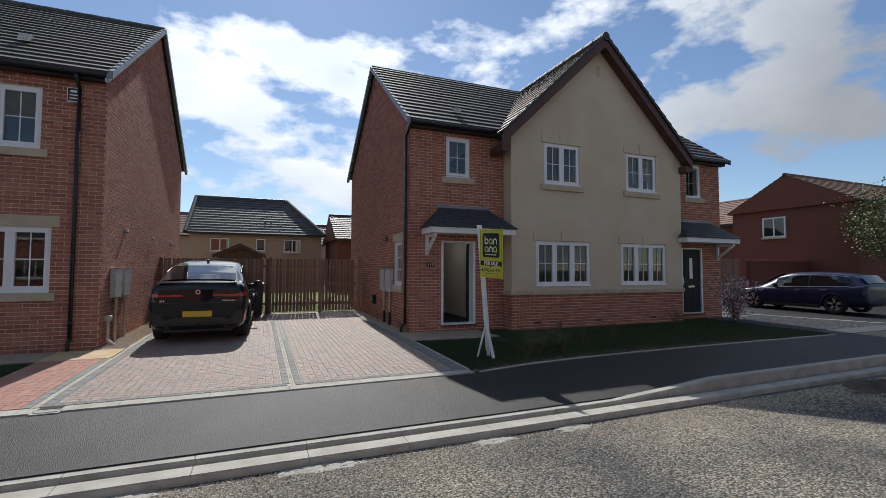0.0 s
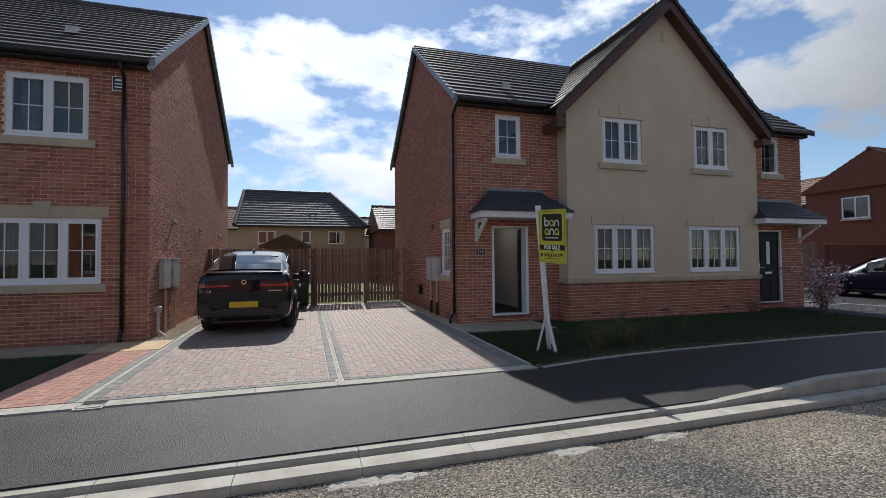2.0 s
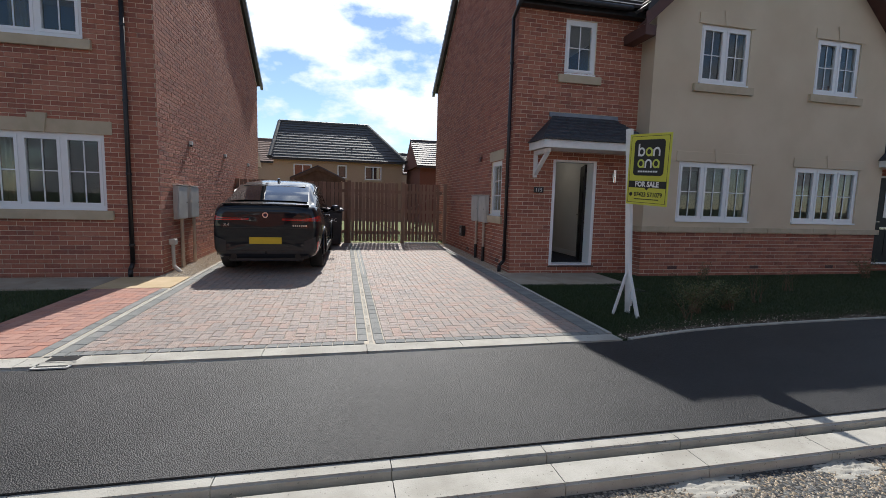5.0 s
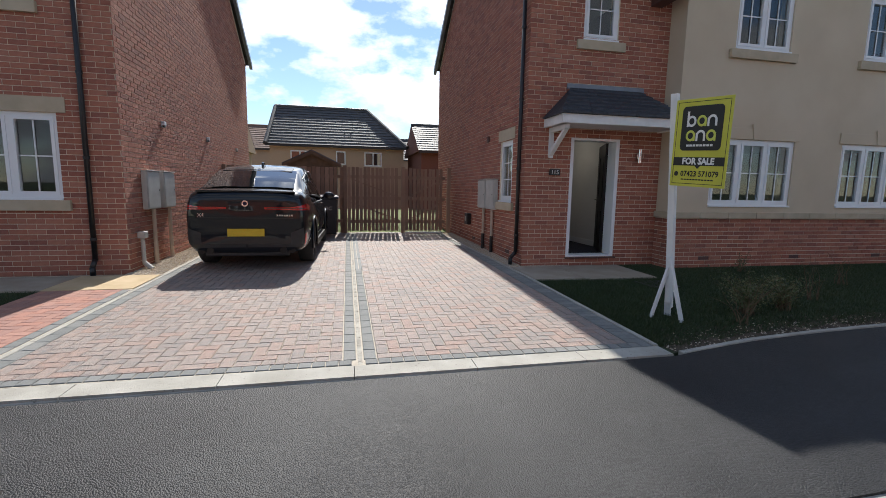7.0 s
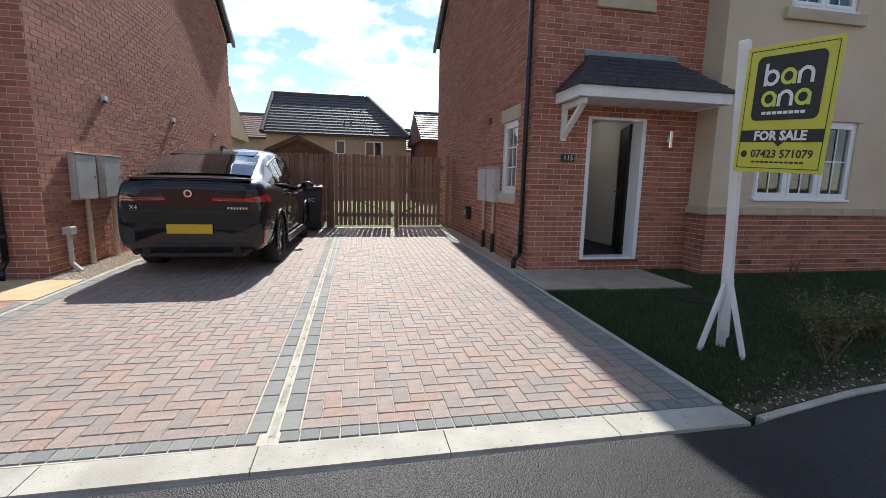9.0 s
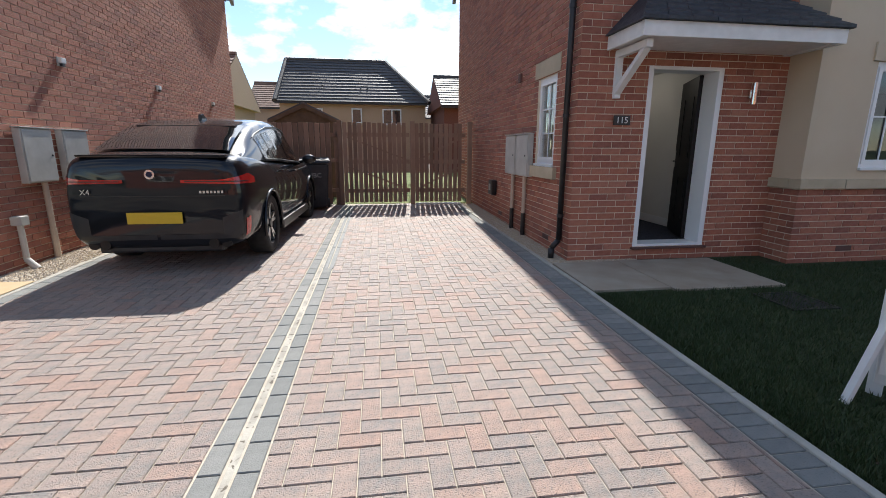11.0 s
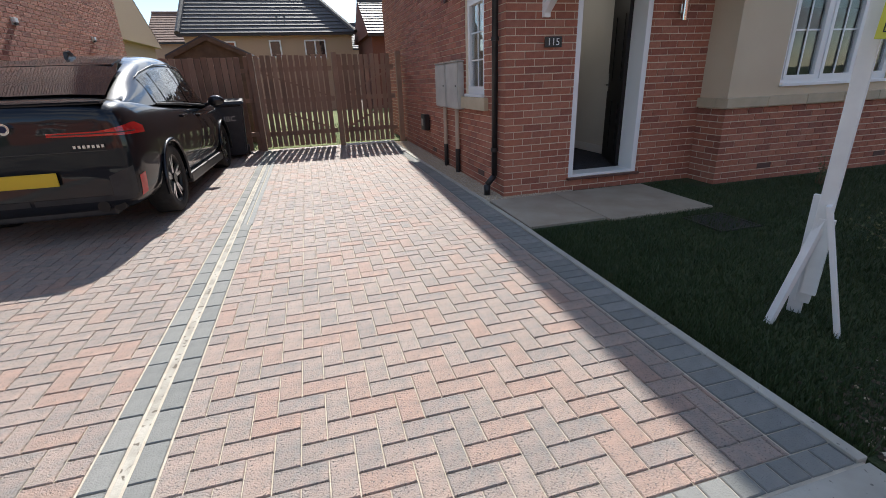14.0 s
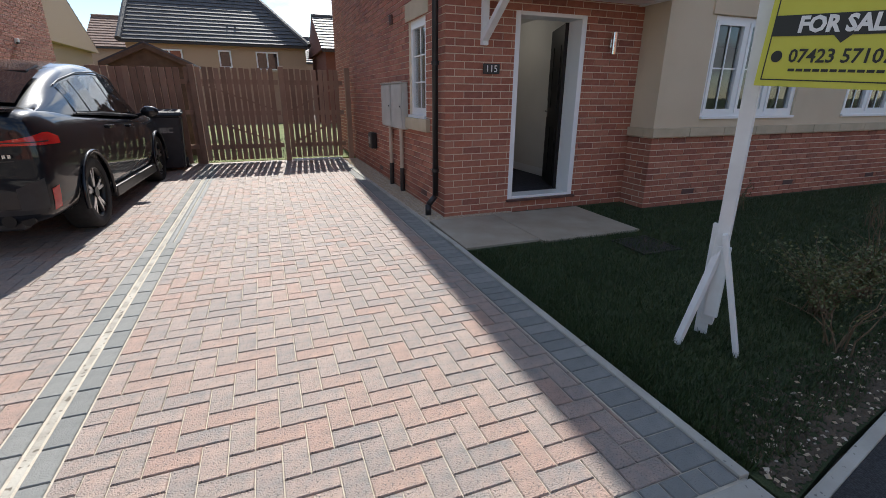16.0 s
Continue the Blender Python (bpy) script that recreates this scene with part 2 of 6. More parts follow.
def box(bm, x0, y0, z0, x1, y1, z1, m=None):
    vs = [bm.verts.new((x, y, z)) for z in (z0, z1) for y in (y0, y1) for x in (x0, x1)]
    for f in ((0, 2, 3, 1), (4, 5, 7, 6), (0, 1, 5, 4), (2, 6, 7, 3), (0, 4, 6, 2), (1, 3, 7, 5)):
        bm.faces.new([vs[i] for i in f])
    if m is not None:
        bmesh.ops.transform(bm, matrix=m, verts=vs)
    return vs


def boxes(*dims, bevel=0.0):
    bm = bmesh.new()
    for d in dims:
        box(bm, *d)
    if bevel:
        bmesh.ops.bevel(bm, geom=bm.edges[:], offset=bevel, segments=2, affect="EDGES", profile=0.6)
    return bm


def rod(bm, a, b, r, n=10, r2=None):
    a, b = Vector(a), Vector(b)
    d = b - a
    m = Matrix.Translation((a + b) / 2) @ d.to_track_quat("Z", "Y").to_matrix().to_4x4()
    bmesh.ops.create_cone(bm, cap_ends=True, segments=n, radius1=r, radius2=r if r2 is None else r2, depth=d.length, matrix=m)
    return bm


def tube(bm, pts, r, n=8):
    """One bent rod through the points."""
    pts = [Vector(p) for p in pts]
    rings = []
    for i, p in enumerate(pts):
        d = (pts[min(i + 1, len(pts) - 1)] - pts[max(i - 1, 0)]).normalized()
        a = d.orthogonal().normalized() if not rings else (last - d * last.dot(d)).normalized()
        last, b = a, d.cross(a)
        rings.append([bm.verts.new(p + (a * math.cos(k * math.tau / n) + b * math.sin(k * math.tau / n)) * r) for k in range(n)])
    for u, v in zip(rings, rings[1:]):
        for k in range(n):
            bm.faces.new((u[k], u[(k + 1) % n], v[(k + 1) % n], v[k]))
    bm.faces.new(rings[0][::-1]), bm.faces.new(rings[-1])
    return bm


def prism(bm, pts, a, b, axis="y"):
    """A prism of the flat outline pts, from a to b along the axis."""
    def place(p, t):
        return {"y": (p[0], t, p[1]), "x": (t, p[0], p[1]), "z": (p[0], p[1], t)}[axis]
    v0 = [bm.verts.new(place(p, a)) for p in pts]
    v1 = [bm.verts.new(place(p, b)) for p in pts]
    bm.faces.new(v0)
    bm.faces.new(v1[::-1])
    for i in range(len(pts)):
        j = (i + 1) % len(pts)
        bm.faces.new((v0[i], v1[i], v1[j], v0[j]))
    bmesh.ops.recalc_face_normals(bm, faces=bm.faces[:])
    return bm


def basis(org, u, out):
    """Axes of a surface: along it u, into it, and up it."""
    u, o = Vector(u).normalized(), Vector(out).normalized()
    v = u.cross(-o)
    m = Matrix((u, -o, v)).transposed().to_4x4()
    m.translation = Vector(org)
    return m


def piece_arrays(l, h, d, c):
    v = [(0, 0, 0), (l, 0, 0), (l, 0, h), (0, 0, h),
         (0, -(d - c), 0), (l, -(d - c), 0), (l, -(d - c), h), (0, -(d - c), h),
         (c, -d, c), (l - c, -d, c), (l - c, -d, h - c), (c, -d, h - c)]
    f = [(0, 1, 5, 4), (1, 2, 6, 5), (2, 3, 7, 6), (3, 0, 4, 7),
         (4, 5, 9, 8), (5, 6, 10, 9), (6, 7, 11, 10), (7, 4, 8, 11), (8, 9, 10, 11)]
    return v, f


MESHES = {}


def pieces(name, rects, m, material, parent, near=None, count=300, depth=0.012, chamfer=0.004, jitter=0.002, rest="", seed=1):
    """Small blocks on a surface: rects are (u0, v0, u1, v1). The count nearest to the point near are parts, the rest one mesh."""
    rnd = random.Random(seed)
    if near is not None:
        rects = sorted(rects, key=lambda r: ((r[0] + r[2]) / 2 - near[0]) ** 2 + ((r[1] + r[3]) / 2 - near[1]) ** 2)
    else:
        count = 0
    for r in rects[:count]:
        l, h = round(r[2] - r[0], 2 if r[2] - r[0] < 0.2 else 3), round(r[3] - r[1], 3)
        key = (name, material.name, l, h, depth)
        if key not in MESHES:
            v, f = piece_arrays(r[2] - r[0], r[3] - r[1], depth, min(chamfer, l / 3, h / 3))
            me = bpy.data.meshes.new(name)
            me.from_pydata(v, [], f)
            me.materials.append(material)
            MESHES[key] = me
        ob = new(name, MESHES[key])
        ob.parent = parent
        ob.matrix_basis = m @ Matrix.Translation((r[0], -rnd.uniform(0, jitter), r[1]))
    vs, fs = [], []
    for r in rects[count:]:
        v, f = piece_arrays(r[2] - r[0], r[3] - r[1], depth, min(chamfer, (r[2] - r[0]) / 3, (r[3] - r[1]) / 3))
        k, j = len(vs), rnd.uniform(0, jitter)
        vs += [(r[0] + a, b - j, r[1] + c) for a, b, c in v]
        fs += [[i + k for i in q] for q in f]
    if vs:
        me = bpy.data.meshes.new(rest or name)
        me.from_pydata(vs, [], fs)
        me.materials.append(material)
        ob = new(rest or name, me)
        ob.parent = parent
        ob.matrix_basis = m
        tagged(ob, kind="stuff")


def courses(u0, u1, z0, z1, holes=(), span=None, L=0.215, H=0.065, J=0.01, start=0.0):
    """Stretcher courses between u0 and u1, z0 and z1, around the holes (u0, z0, u1, z1). span(z) narrows a course, as a gable does."""
    out, k, z = [], 0, z0
    while z + H <= z1 + 0.001:
        a, b = (u0, u1) if span is None else span(z + H)
        free = [(a, b)]
        for h in holes:
            if h[1] < z + H * 0.6 and h[3] > z + H * 0.4:
                nf = []
                for p, q in free:
                    if h[2] <= p or h[0] >= q:
                        nf.append((p, q))
                        continue
                    if h[0] > p:
                        nf.append((p, h[0]))
                    if h[2] < q:
                        nf.append((h[2], q))
                free = nf
        for p, q in free:
            x = u0 + start - (L + J) * (1.5 if k % 2 else 1.0)
            while x < q:
                s, e = max(x, p), min(x + L, q)
                if e - s > 0.02:
                    out.append((s, z, e, z + H))
                x += L + J
        z += H + J
        k += 1
    return out


def cells(bm, u0, u1, z0, z1, holes, t, m=None, apex=None):
    """A wall of thickness t with holes, in a surface's own axes, and a gable up to the apex (u, z) if there is one."""
    us = sorted({u0, u1, *[min(max(h[0], u0), u1) for h in holes], *[min(max(h[2], u0), u1) for h in holes]})
    zs = sorted({z0, z1, *[min(max(h[1], z0), z1) for h in holes], *[min(max(h[3], z0), z1) for h in holes]})
    nu, nz = len(us) - 1, len(zs) - 1
    solid = {(i, k): not any(h[0] < (us[i] + us[i + 1]) / 2 < h[2] and h[1] < (zs[k] + zs[k + 1]) / 2 < h[3] for h in holes) for i in range(nu) for k in range(nz)}
    made = {}

    def vert(i, k, side):
        if (i, k, side) not in made:
            made[i, k, side] = bm.verts.new((us[i], t * side, zs[k]))
        return made[i, k, side]

    for (i, k), full in solid.items():
        if not full:
            continue
        ring = [(i, k), (i + 1, k), (i + 1, k + 1), (i, k + 1)]
        bm.faces.new([vert(*p, 0) for p in ring])
        bm.faces.new([vert(*p, 1) for p in ring[::-1]])
        for n, (p, q) in enumerate(zip(ring, ring[1:] + ring[:1])):
            near = ((i, k - 1), (i + 1, k), (i, k + 1), (i - 1, k))[n]
            if solid.get(near) or (apex and n == 2 and k == nz - 1):
                continue
            bm.faces.new((vert(*p, 0), vert(*p, 1), vert(*q, 1), vert(*q, 0)))
    if apex:
        a, b = bm.verts.new((apex[0], 0, apex[1])), bm.verts.new((apex[0], t, apex[1]))
        top0, top1 = [vert(i, nz, 0) for i in range(nu + 1)], [vert(i, nz, 1) for i in range(nu + 1)]
        bm.faces.new(top0 + [a])
        bm.faces.new(top1[::-1] + [b])
        bm.faces.new((top0[0], a, b, top1[0]))
        bm.faces.new((top0[-1], top1[-1], b, a))
    bmesh.ops.recalc_face_normals(bm, faces=bm.faces[:])
    if m is not None:
        bmesh.ops.transform(bm, matrix=m, verts=bm.verts[:])


def tiles(name, m, rows, span, material, parent, pitch=0.3, width=0.33, lift=0.05):
    """Courses of lapped roof tiles on a slope, in its own axes. span(v) gives a course's ends."""
    vs, fs = [], []
    for k in range(rows):
        v0, v1 = k * pitch, (k + 1) * pitch + 0.02
        a, b = span((v0 + v1) / 2)
        x = a - (width / 2 if k % 2 and width < 5 else 0)
        while x < b - 0.01:
            s, e = max(x, a), min(x + width - (0.006 if width < 5 else 0), b)
            if e - s > 0.02:
                n = len(vs)
                vs += [(s, 0, v0), (e, 0, v0), (s, -lift, v0), (e, -lift, v0), (s, -0.012, v1), (e, -0.012, v1), (s, 0, v1), (e, 0, v1)]
                fs += [(n, n + 1, n + 3, n + 2), (n + 2, n + 3, n + 5, n + 4), (n, n + 2, n + 4, n + 6), (n + 1, n + 7, n + 5, n + 3)]
            x += width
    me = bpy.data.meshes.new(name)
    me.from_pydata(vs, [], fs)
    me.materials.append(material)
    ob = new(name, me)
    ob.parent = parent
    ob.matrix_basis = m
    return tagged(ob, kind="stuff")


def window(parent, m, w, h, lights, bars=(1, 1), sill=0.0, lintel=0.0, keystone=False, openlight=-1, dress=None, frame_mat=None, canted=0.0):
    """A casement window in a surface's axes, its lower corner at the origin of m: frame, casements, bars, panes, sill and lintel."""
    win = new("window")
    win.parent = parent
    win.matrix_basis = m
    fm = frame_mat or UPVC
    f, y0, y1 = 0.055, 0.03, 0.10
    bm = boxes((0, y0, 0, w, y1, f), (0, y0, h - f, w, y1, h), (0, y0, f, f, y1, h - f), (w - f, y0, f, w, y1, h - f))
    lw = (w - f) / lights
    for i in range(1, lights):
        box(bm, i * lw, y0, f, i * lw + f, y1, h - f)
    part("window_frame", bm, fm, win)
    for i in range(lights):
        a, b = i * lw + f, (i + 1) * lw
        s = 0.045
        cas = new("casement")
        cas.parent = win
        if i == openlight:
            cas.matrix_basis = Matrix.Translation((b, y0, 0)) @ pose(0, 0, 0, 0, 0, -62 + 180 * 0) @ Matrix.Translation((-b, -y0, 0))
        bm = boxes((a, y0 - 0.012, f, b, y0 + 0.05, f + s), (a, y0 - 0.012, h - f - s, b, y0 + 0.05, h - f),
                   (a, y0 - 0.012, f + s, a + s, y0 + 0.05, h - f - s), (b - s, y0 - 0.012, f + s, b, y0 + 0.05, h - f - s))
        sash = part("sash", bm, fm, win)
        gb = bmesh.new()
        for k in range(1, bars[0] + 1):
            x = a + s + (b - a - 2 * s) * k / (bars[0] + 1)
            box(gb, x - 0.009, y0 + 0.012, f + s, x + 0.009, y0 + 0.022, h - f - s)
        for k in range(1, bars[1] + 1):
            z = f + s + (h - 2 * f - 2 * s) * k / (bars[1] + 1)
            box(gb, a + s, y0 + 0.0135, z - 0.009, b - s, y0 + 0.0205, z + 0.009)
        pane = part("pane", boxes((a + s, y0 + 0.026, f + s, b - s, y0 + 0.032, h - f - s)), GLASS, win)
        pane.visible_shadow = False
        things = [sash, pane]
        if bars[0] or bars[1]:
            things.append(part("glazing_bar", gb, fm, win))
        else:
            gb.free()
        for o in things:
            o.matrix_basis = cas.matrix_basis.copy()
        bpy.data.objects.remove(cas)
    part("window_sill", boxes((0.0, -0.03, -0.02, w, y0 + 0.03, 0.012)), fm, win)
    if sill:
        part("stone_sill", boxes((-sill, -0.06, -0.17, w + sill, 0.02, -0.021), bevel=0.006), STONE, win)
    if lintel:
        part("lintel", boxes((-lintel, -0.018, h + 0.003, w + lintel, 0.03, h + 0.21), bevel=0.004), STONE, win)
        if keystone:
            kb = bmesh.new()
            prism(kb, [(w / 2 - 0.09, h - 0.0), (w / 2 + 0.09, h - 0.0), (w / 2 + 0.13, h + 0.29), (w / 2 - 0.13, h + 0.29)], -0.045, 0.0)
            part("keystone", kb, STONE, win)
    return win


# ---- ground ----
RISE = 0.010


def gz(y):
    return RISE * (y - 7.0) if y > 7 else -0.033 * (7.0 - y)


bm = bmesh.new()
box(bm, -1500, -1500, -0.6, 1500, 1500, -0.35)
tagged(part("ground", bm, LAWN), kind="structure")


def sheet(name, pts, zf, material, low=-0.4, label=""):
    """A raised piece of ground with the outline pts and the height zf(x, y)."""
    bm = bmesh.new()
    top = [bm.verts.new((x, y, zf(x, y))) for x, y in pts]
    bot = [bm.verts.new((x, y, low)) for x, y in pts]
    bm.faces.new(top)
    for i in range(len(pts)):
        j = (i + 1) % len(pts)
        bm.faces.new((top[i], bot[i], bot[j], top[j]))
    bmesh.ops.recalc_face_normals(bm, faces=bm.faces[:])
    return tagged(part(name, bm, material), kind="structure", label=label)


def kline(x):
    return 4.90 + 0.012 * max(0.0, x - 3)


def back(x):
    """The back edge of the pavement."""
    if x < 3.4:
        return 6.80 + 0.03 * (x + 2) / 5
    return 6.86 + 0.45 * (1 - math.exp(-(x - 3.4) / 1.6))


sheet("road", [(-60, -14), (60, -14), (60, kline(60)), (40, kline(40)), (20, kline(20)), (3, kline(3)), (-60, kline(-60))], lambda x, y: -0.175, ROAD)
xs = [-60, -3, 0, 3.4] + [3.4 + 0.5 * i for i in range(1, 24)] + [60]
tagged(sheet("pavement", [(-60, 5.24), (3, 5.24), (60, 5.24 + 0.012 * 57)] + [(x, back(x)) for x in xs[::-1]],
             lambda x, y: -0.058 if y < 5.95 and y < back(x) - 0.4 else -0.002, ASPHALT), kind="structure")
sheet("plot_ground", [(-60, 6.6), (60, 6.6), (60, 150), (-60, 150)], lambda x, y: -0.075 if y < 7 else gz(min(y, 20)) - 0.06, SOIL)
# lawns
lw = [(3.43 + 0.5 * i) for i in range(0, 21)]
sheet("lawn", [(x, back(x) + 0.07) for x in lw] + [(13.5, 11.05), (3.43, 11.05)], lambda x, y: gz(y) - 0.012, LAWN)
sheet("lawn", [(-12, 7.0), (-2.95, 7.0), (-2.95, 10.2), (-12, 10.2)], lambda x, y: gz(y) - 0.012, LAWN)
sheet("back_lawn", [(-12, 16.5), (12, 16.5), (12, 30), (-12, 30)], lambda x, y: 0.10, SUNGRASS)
sheet("gravel_bed", [(13.55, back(13.5) + 0.08), (17.4, back(17) + 0.05), (15.6, 11.9), (13.55, 11.05)], lambda x, y: gz(y) - 0.01, CHIP)
sheet("side_drive", [(17.6, 7.8), (26, 7.8), (26, 15.5), (16.2, 15.5), (15.75, 11.9)], lambda x, y: gz(y) - 0.01, ASPHALT)


# ---- kerbs ----
def kerb_run(name, a, b, y0, width, ztop, zlow, material, unit=0.915, label="", zfun=None, bevel=0.012):
    th = thing(name, (a, y0(a), zlow), label, "kerb")
    x = a
    while x < b - 0.05:
        e = min(x + unit, b)
        za, zb = (zfun(x), zfun(e)) if zfun else (ztop, ztop)
        bm = bmesh.new()
        vs = []
        for xx, yy, zz in ((x + 0.0025, y0(x), za), (e - 0.0025, y0(e), zb)):
            for p, q in ((0, zlow), (0, zz - 0.0), (width, zz), (width, zlow)):
                vs.append(bm.verts.new((xx - a, yy + p - y0(a), q - zlow)))
        for f in ((0, 1, 2, 3), (7, 6, 5, 4), (0, 4, 5, 1), (1, 5, 6, 2), (2, 6, 7, 3), (3, 7, 4, 0)):
            bm.faces.new([vs[i] for i in f])
        bmesh.ops.recalc_face_normals(bm, faces=bm.faces[:])
        long = [g for g in bm.edges if abs(g.verts[0].co.x - g.verts[1].co.x) > 0.1 and min(g.verts[0].co.z, g.verts[1].co.z) > 0.05]
        bmesh.ops.bevel(bm, geom=long, offset=bevel, segments=3, affect="EDGES")
        part("kerb_stone", bm, material, th)
        x = e
    return th


def kerb_height(x):
    return -0.072 if x < 5.0 else min(0.045, -0.072 + (x - 5.0) * 0.128)


kerb_run("kerb", -12, 26, lambda x: kline(x) + 0.24, 0.125, 0, -0.35, CONCRETE, zfun=kerb_height, label="pale concrete kerb, dropped at the drive")
kerb_run("channel_kerb", -12, 10.5, kline, 0.2, -0.105, -0.35, CONCRETE, label="pale concrete channel blocks along the unfinished road")
kerb_run("drive_kerb", -2.9, 3.39, lambda x: 6.815 + 0.02 * (x + 2) / 5, 0.26, 0.012, -0.3, CONCRETE, bevel=0.03, label="pale concrete edging kerb across the drive")


def edging(name, pts, width, h, material, label=""):
    th = thing(name, (pts[0][0], pts[0][1], 0), label, "kerb")
    for (ax, ay), (bx, by) in zip(pts, pts[1:]):
        d = Vector((bx - ax, by - ay))
        n = max(1, round(d.length / 0.9))
        for i in range(n):
            p = Vector((ax, ay)) + d * (i / n) - Vector(pts[0])
            L = d.length / n - 0.004
            a = math.atan2(d.y, d.x)
            y_here = ay + d.y * i / n
            slope = math.atan2(gz(y_here + d.y / n) - gz(y_here), d.length / n)
            bm = boxes((0, -width / 2, -0.2, L, width / 2, h), bevel=0.006)
            ob = part("edging_stone", bm, material, th)
            ob.matrix_basis = Matrix.Translation((p.x, p.y, gz(y_here))) @ Matrix.Rotation(a, 4, "Z") @ Matrix.Rotation(-slope, 4, "Y")
    return th


edging("path_edging", [(3.375, 7.08), (3.40, 10.0), (3.27, 16.3)], 0.05, 0.022, CONCRETE, "pale concrete pin edging between drive and lawn")
edging("drive_edging", [(-1.88, 7.08), (-1.9, 16.3)], 0.05, 0.012, CONCRETE, "pale concrete pin edging beside the red block path")
edging("lawn_edging", [(3.5 + 0.9 * i, back(3.5 + 0.9 * i) + 0.03) for i in range(12)], 0.05, 0.012, CONCRETE, "thin concrete edging along the lawn")
edging("bed_edging", [(15.6, 11.95), (17.5, 7.85)], 0.12, 0.02, CONCRETE, "pale kerb between gravel bed and drive")
strip = part("channel_strip", boxes((0.788, 0, -0.1, 0.826, 9.2, 0.004), bevel=0.003), CHANNEL)
strip.matrix_basis = Matrix.Translation((0, 7.09, gz(7.09))) @ Matrix.Rotation(math.atan(RISE), 4, "X")
tagged(strip, "narrow pale concrete strip down the middle of the paved drive", "edging")


# ---- house 115 and its twin ----
def at_loc(house):
    return Matrix.Translation(-house.matrix_basis.translation)


def wpart(house, name, bm, material, label="", smooth=False):
    """A part of a house, its mesh given in the place's own metres."""
    bmesh.ops.transform(bm, matrix=at_loc(house), verts=bm.verts[:])
    return part(name, bm, material, house, label, smooth)


H1 = thing("house", (3.68, 11.0, 0), "red brick semi-detached house with cream rendered gable and dark roof", "house")
o1 = at_loc(H1)
SIDE_Y1 = 18.5
EAVE, RIDGE_Y, RIDGE_Z = 5.13, 14.64, 7.98
CX, BX0, BX1, BY = 9.1, 6.26, 12.2, 10.6
DOOR = (4.5, 0.19, 5.44, 2.29)

# front brick walls
mf = basis((3.68, 11.0, 0), (1, 0, 0), (0, -1, 0))
holes_f = [(DOOR[0] - 3.68, DOOR[1], DOOR[2] - 3.68, DOOR[3]), (4.62 - 3.68, 3.88, 5.27 - 3.68, 4.88)]
bm = bmesh.new()
cells(bm, 0.282, BX0 - 3.68, -0.2, EAVE, holes_f, 0.28)
wall = part("wall", bm, MORTAR, H1)
wpart(H1, "corner_wall", boxes((3.683, 11.0, -0.2, 3.96, 11.28, EAVE)), MORTAR)
FRONT_BRICK = [("brick", courses(0, BX0 - 3.68, 0.015, 5.1, holes_f), o1 @ mf, wall, (0.9, 1.2), 300)]
mr = basis((BX1, 11.0, 0), (1, 0, 0), (0, -1, 0))
holes_r = [(0.46, 0.19, 1.40, 2.29), (0.72, 3.9, 1.38, 4.92)]
bm = bmesh.new()
cells(bm, 0, 14.45 - BX1, -0.2, EAVE, holes_r, 0.28, o1 @ mr)
wall_r = part("wall", bm, MORTAR, H1)
FRONT_BRICK.append(("brick", courses(0, 14.45 - BX1, 0.015, 5.1, holes_r), o1 @ mr, wall_r, None, 0))

# side wall with its gable
ms = basis((3.68, SIDE_Y1, 0), (0, -1, 0), (-1, 0, 0))
UL = SIDE_Y1 - 11.0
UM = SIDE_Y1 - RIDGE_Y


def span_side(z):
    if z <= EAVE:
        return 0.0, UL + 0.011
    hw = (RIDGE_Z - 0.05 - z) / 0.755
    return max(0.0, UM - hw), min(UL, UM + hw)


SW = (SIDE_Y1 - 12.28, 1.14, SIDE_Y1 - 11.60, 2.27)
bm = bmesh.new()
cells(bm, 0, UL - 0.003, -0.2, EAVE, [SW], 0.28, None, (UM, RIDGE_Z - 0.05))
wall_s = part("wall", bm, MORTAR, H1)
wall_s.matrix_basis = o1 @ ms
SIDE_BRICK = [("brick", courses(0, UL + 0.011, 0.015, 7.9, [SW], span_side, start=0.1), Matrix.Identity(4), wall_s, (UL - 1.2, 1.0), 300)]

# bay: brick plinth, stone band, rendered gable
bm = bmesh.new()
holes_b = [(6.99, 1.14, 8.75, 2.31), (9.83, 1.14, 11.56, 2.31), (7.26, 3.83, 8.41, 4.93), (10.06, 3.83, 11.21, 4.93)]
mb = basis((0, BY, 0), (1, 0, 0), (0, -1, 0))
cells(bm, BX0, BX1, 1.02, 5.15, holes_b, 0.28, mb, (CX, 7.95))
wpart(H1, "gable_wall", bm, RENDER, "cream rendered gable")
wpart(H1, "bay_return", boxes((BX0, BY + 0.281, 1.02, BX0 + 0.28, 11.0, 5.4)), RENDER)
wpart(H1, "bay_return", boxes((BX1 - 0.28, BY + 0.281, 1.02, BX1, 11.0, 5.4)), RENDER)
bm = boxes((BX0, BY, -0.2, BX1, BY + 0.28, 0.91), (BX0, BY + 0.281, -0.2, BX0 + 0.28, 11.0, 0.91), (BX1 - 0.28, BY + 0.281, -0.2, BX1, 11.0, 0.91))
plinth = wpart(H1, "plinth", bm, MORTAR)
FRONT_BRICK.append(("brick", courses(0, BX1 - BX0, 0.008, 0.91), o1 @ basis((BX0, BY, 0), (1, 0, 0), (0, -1, 0)), plinth, (0.4, 0.5), 300))
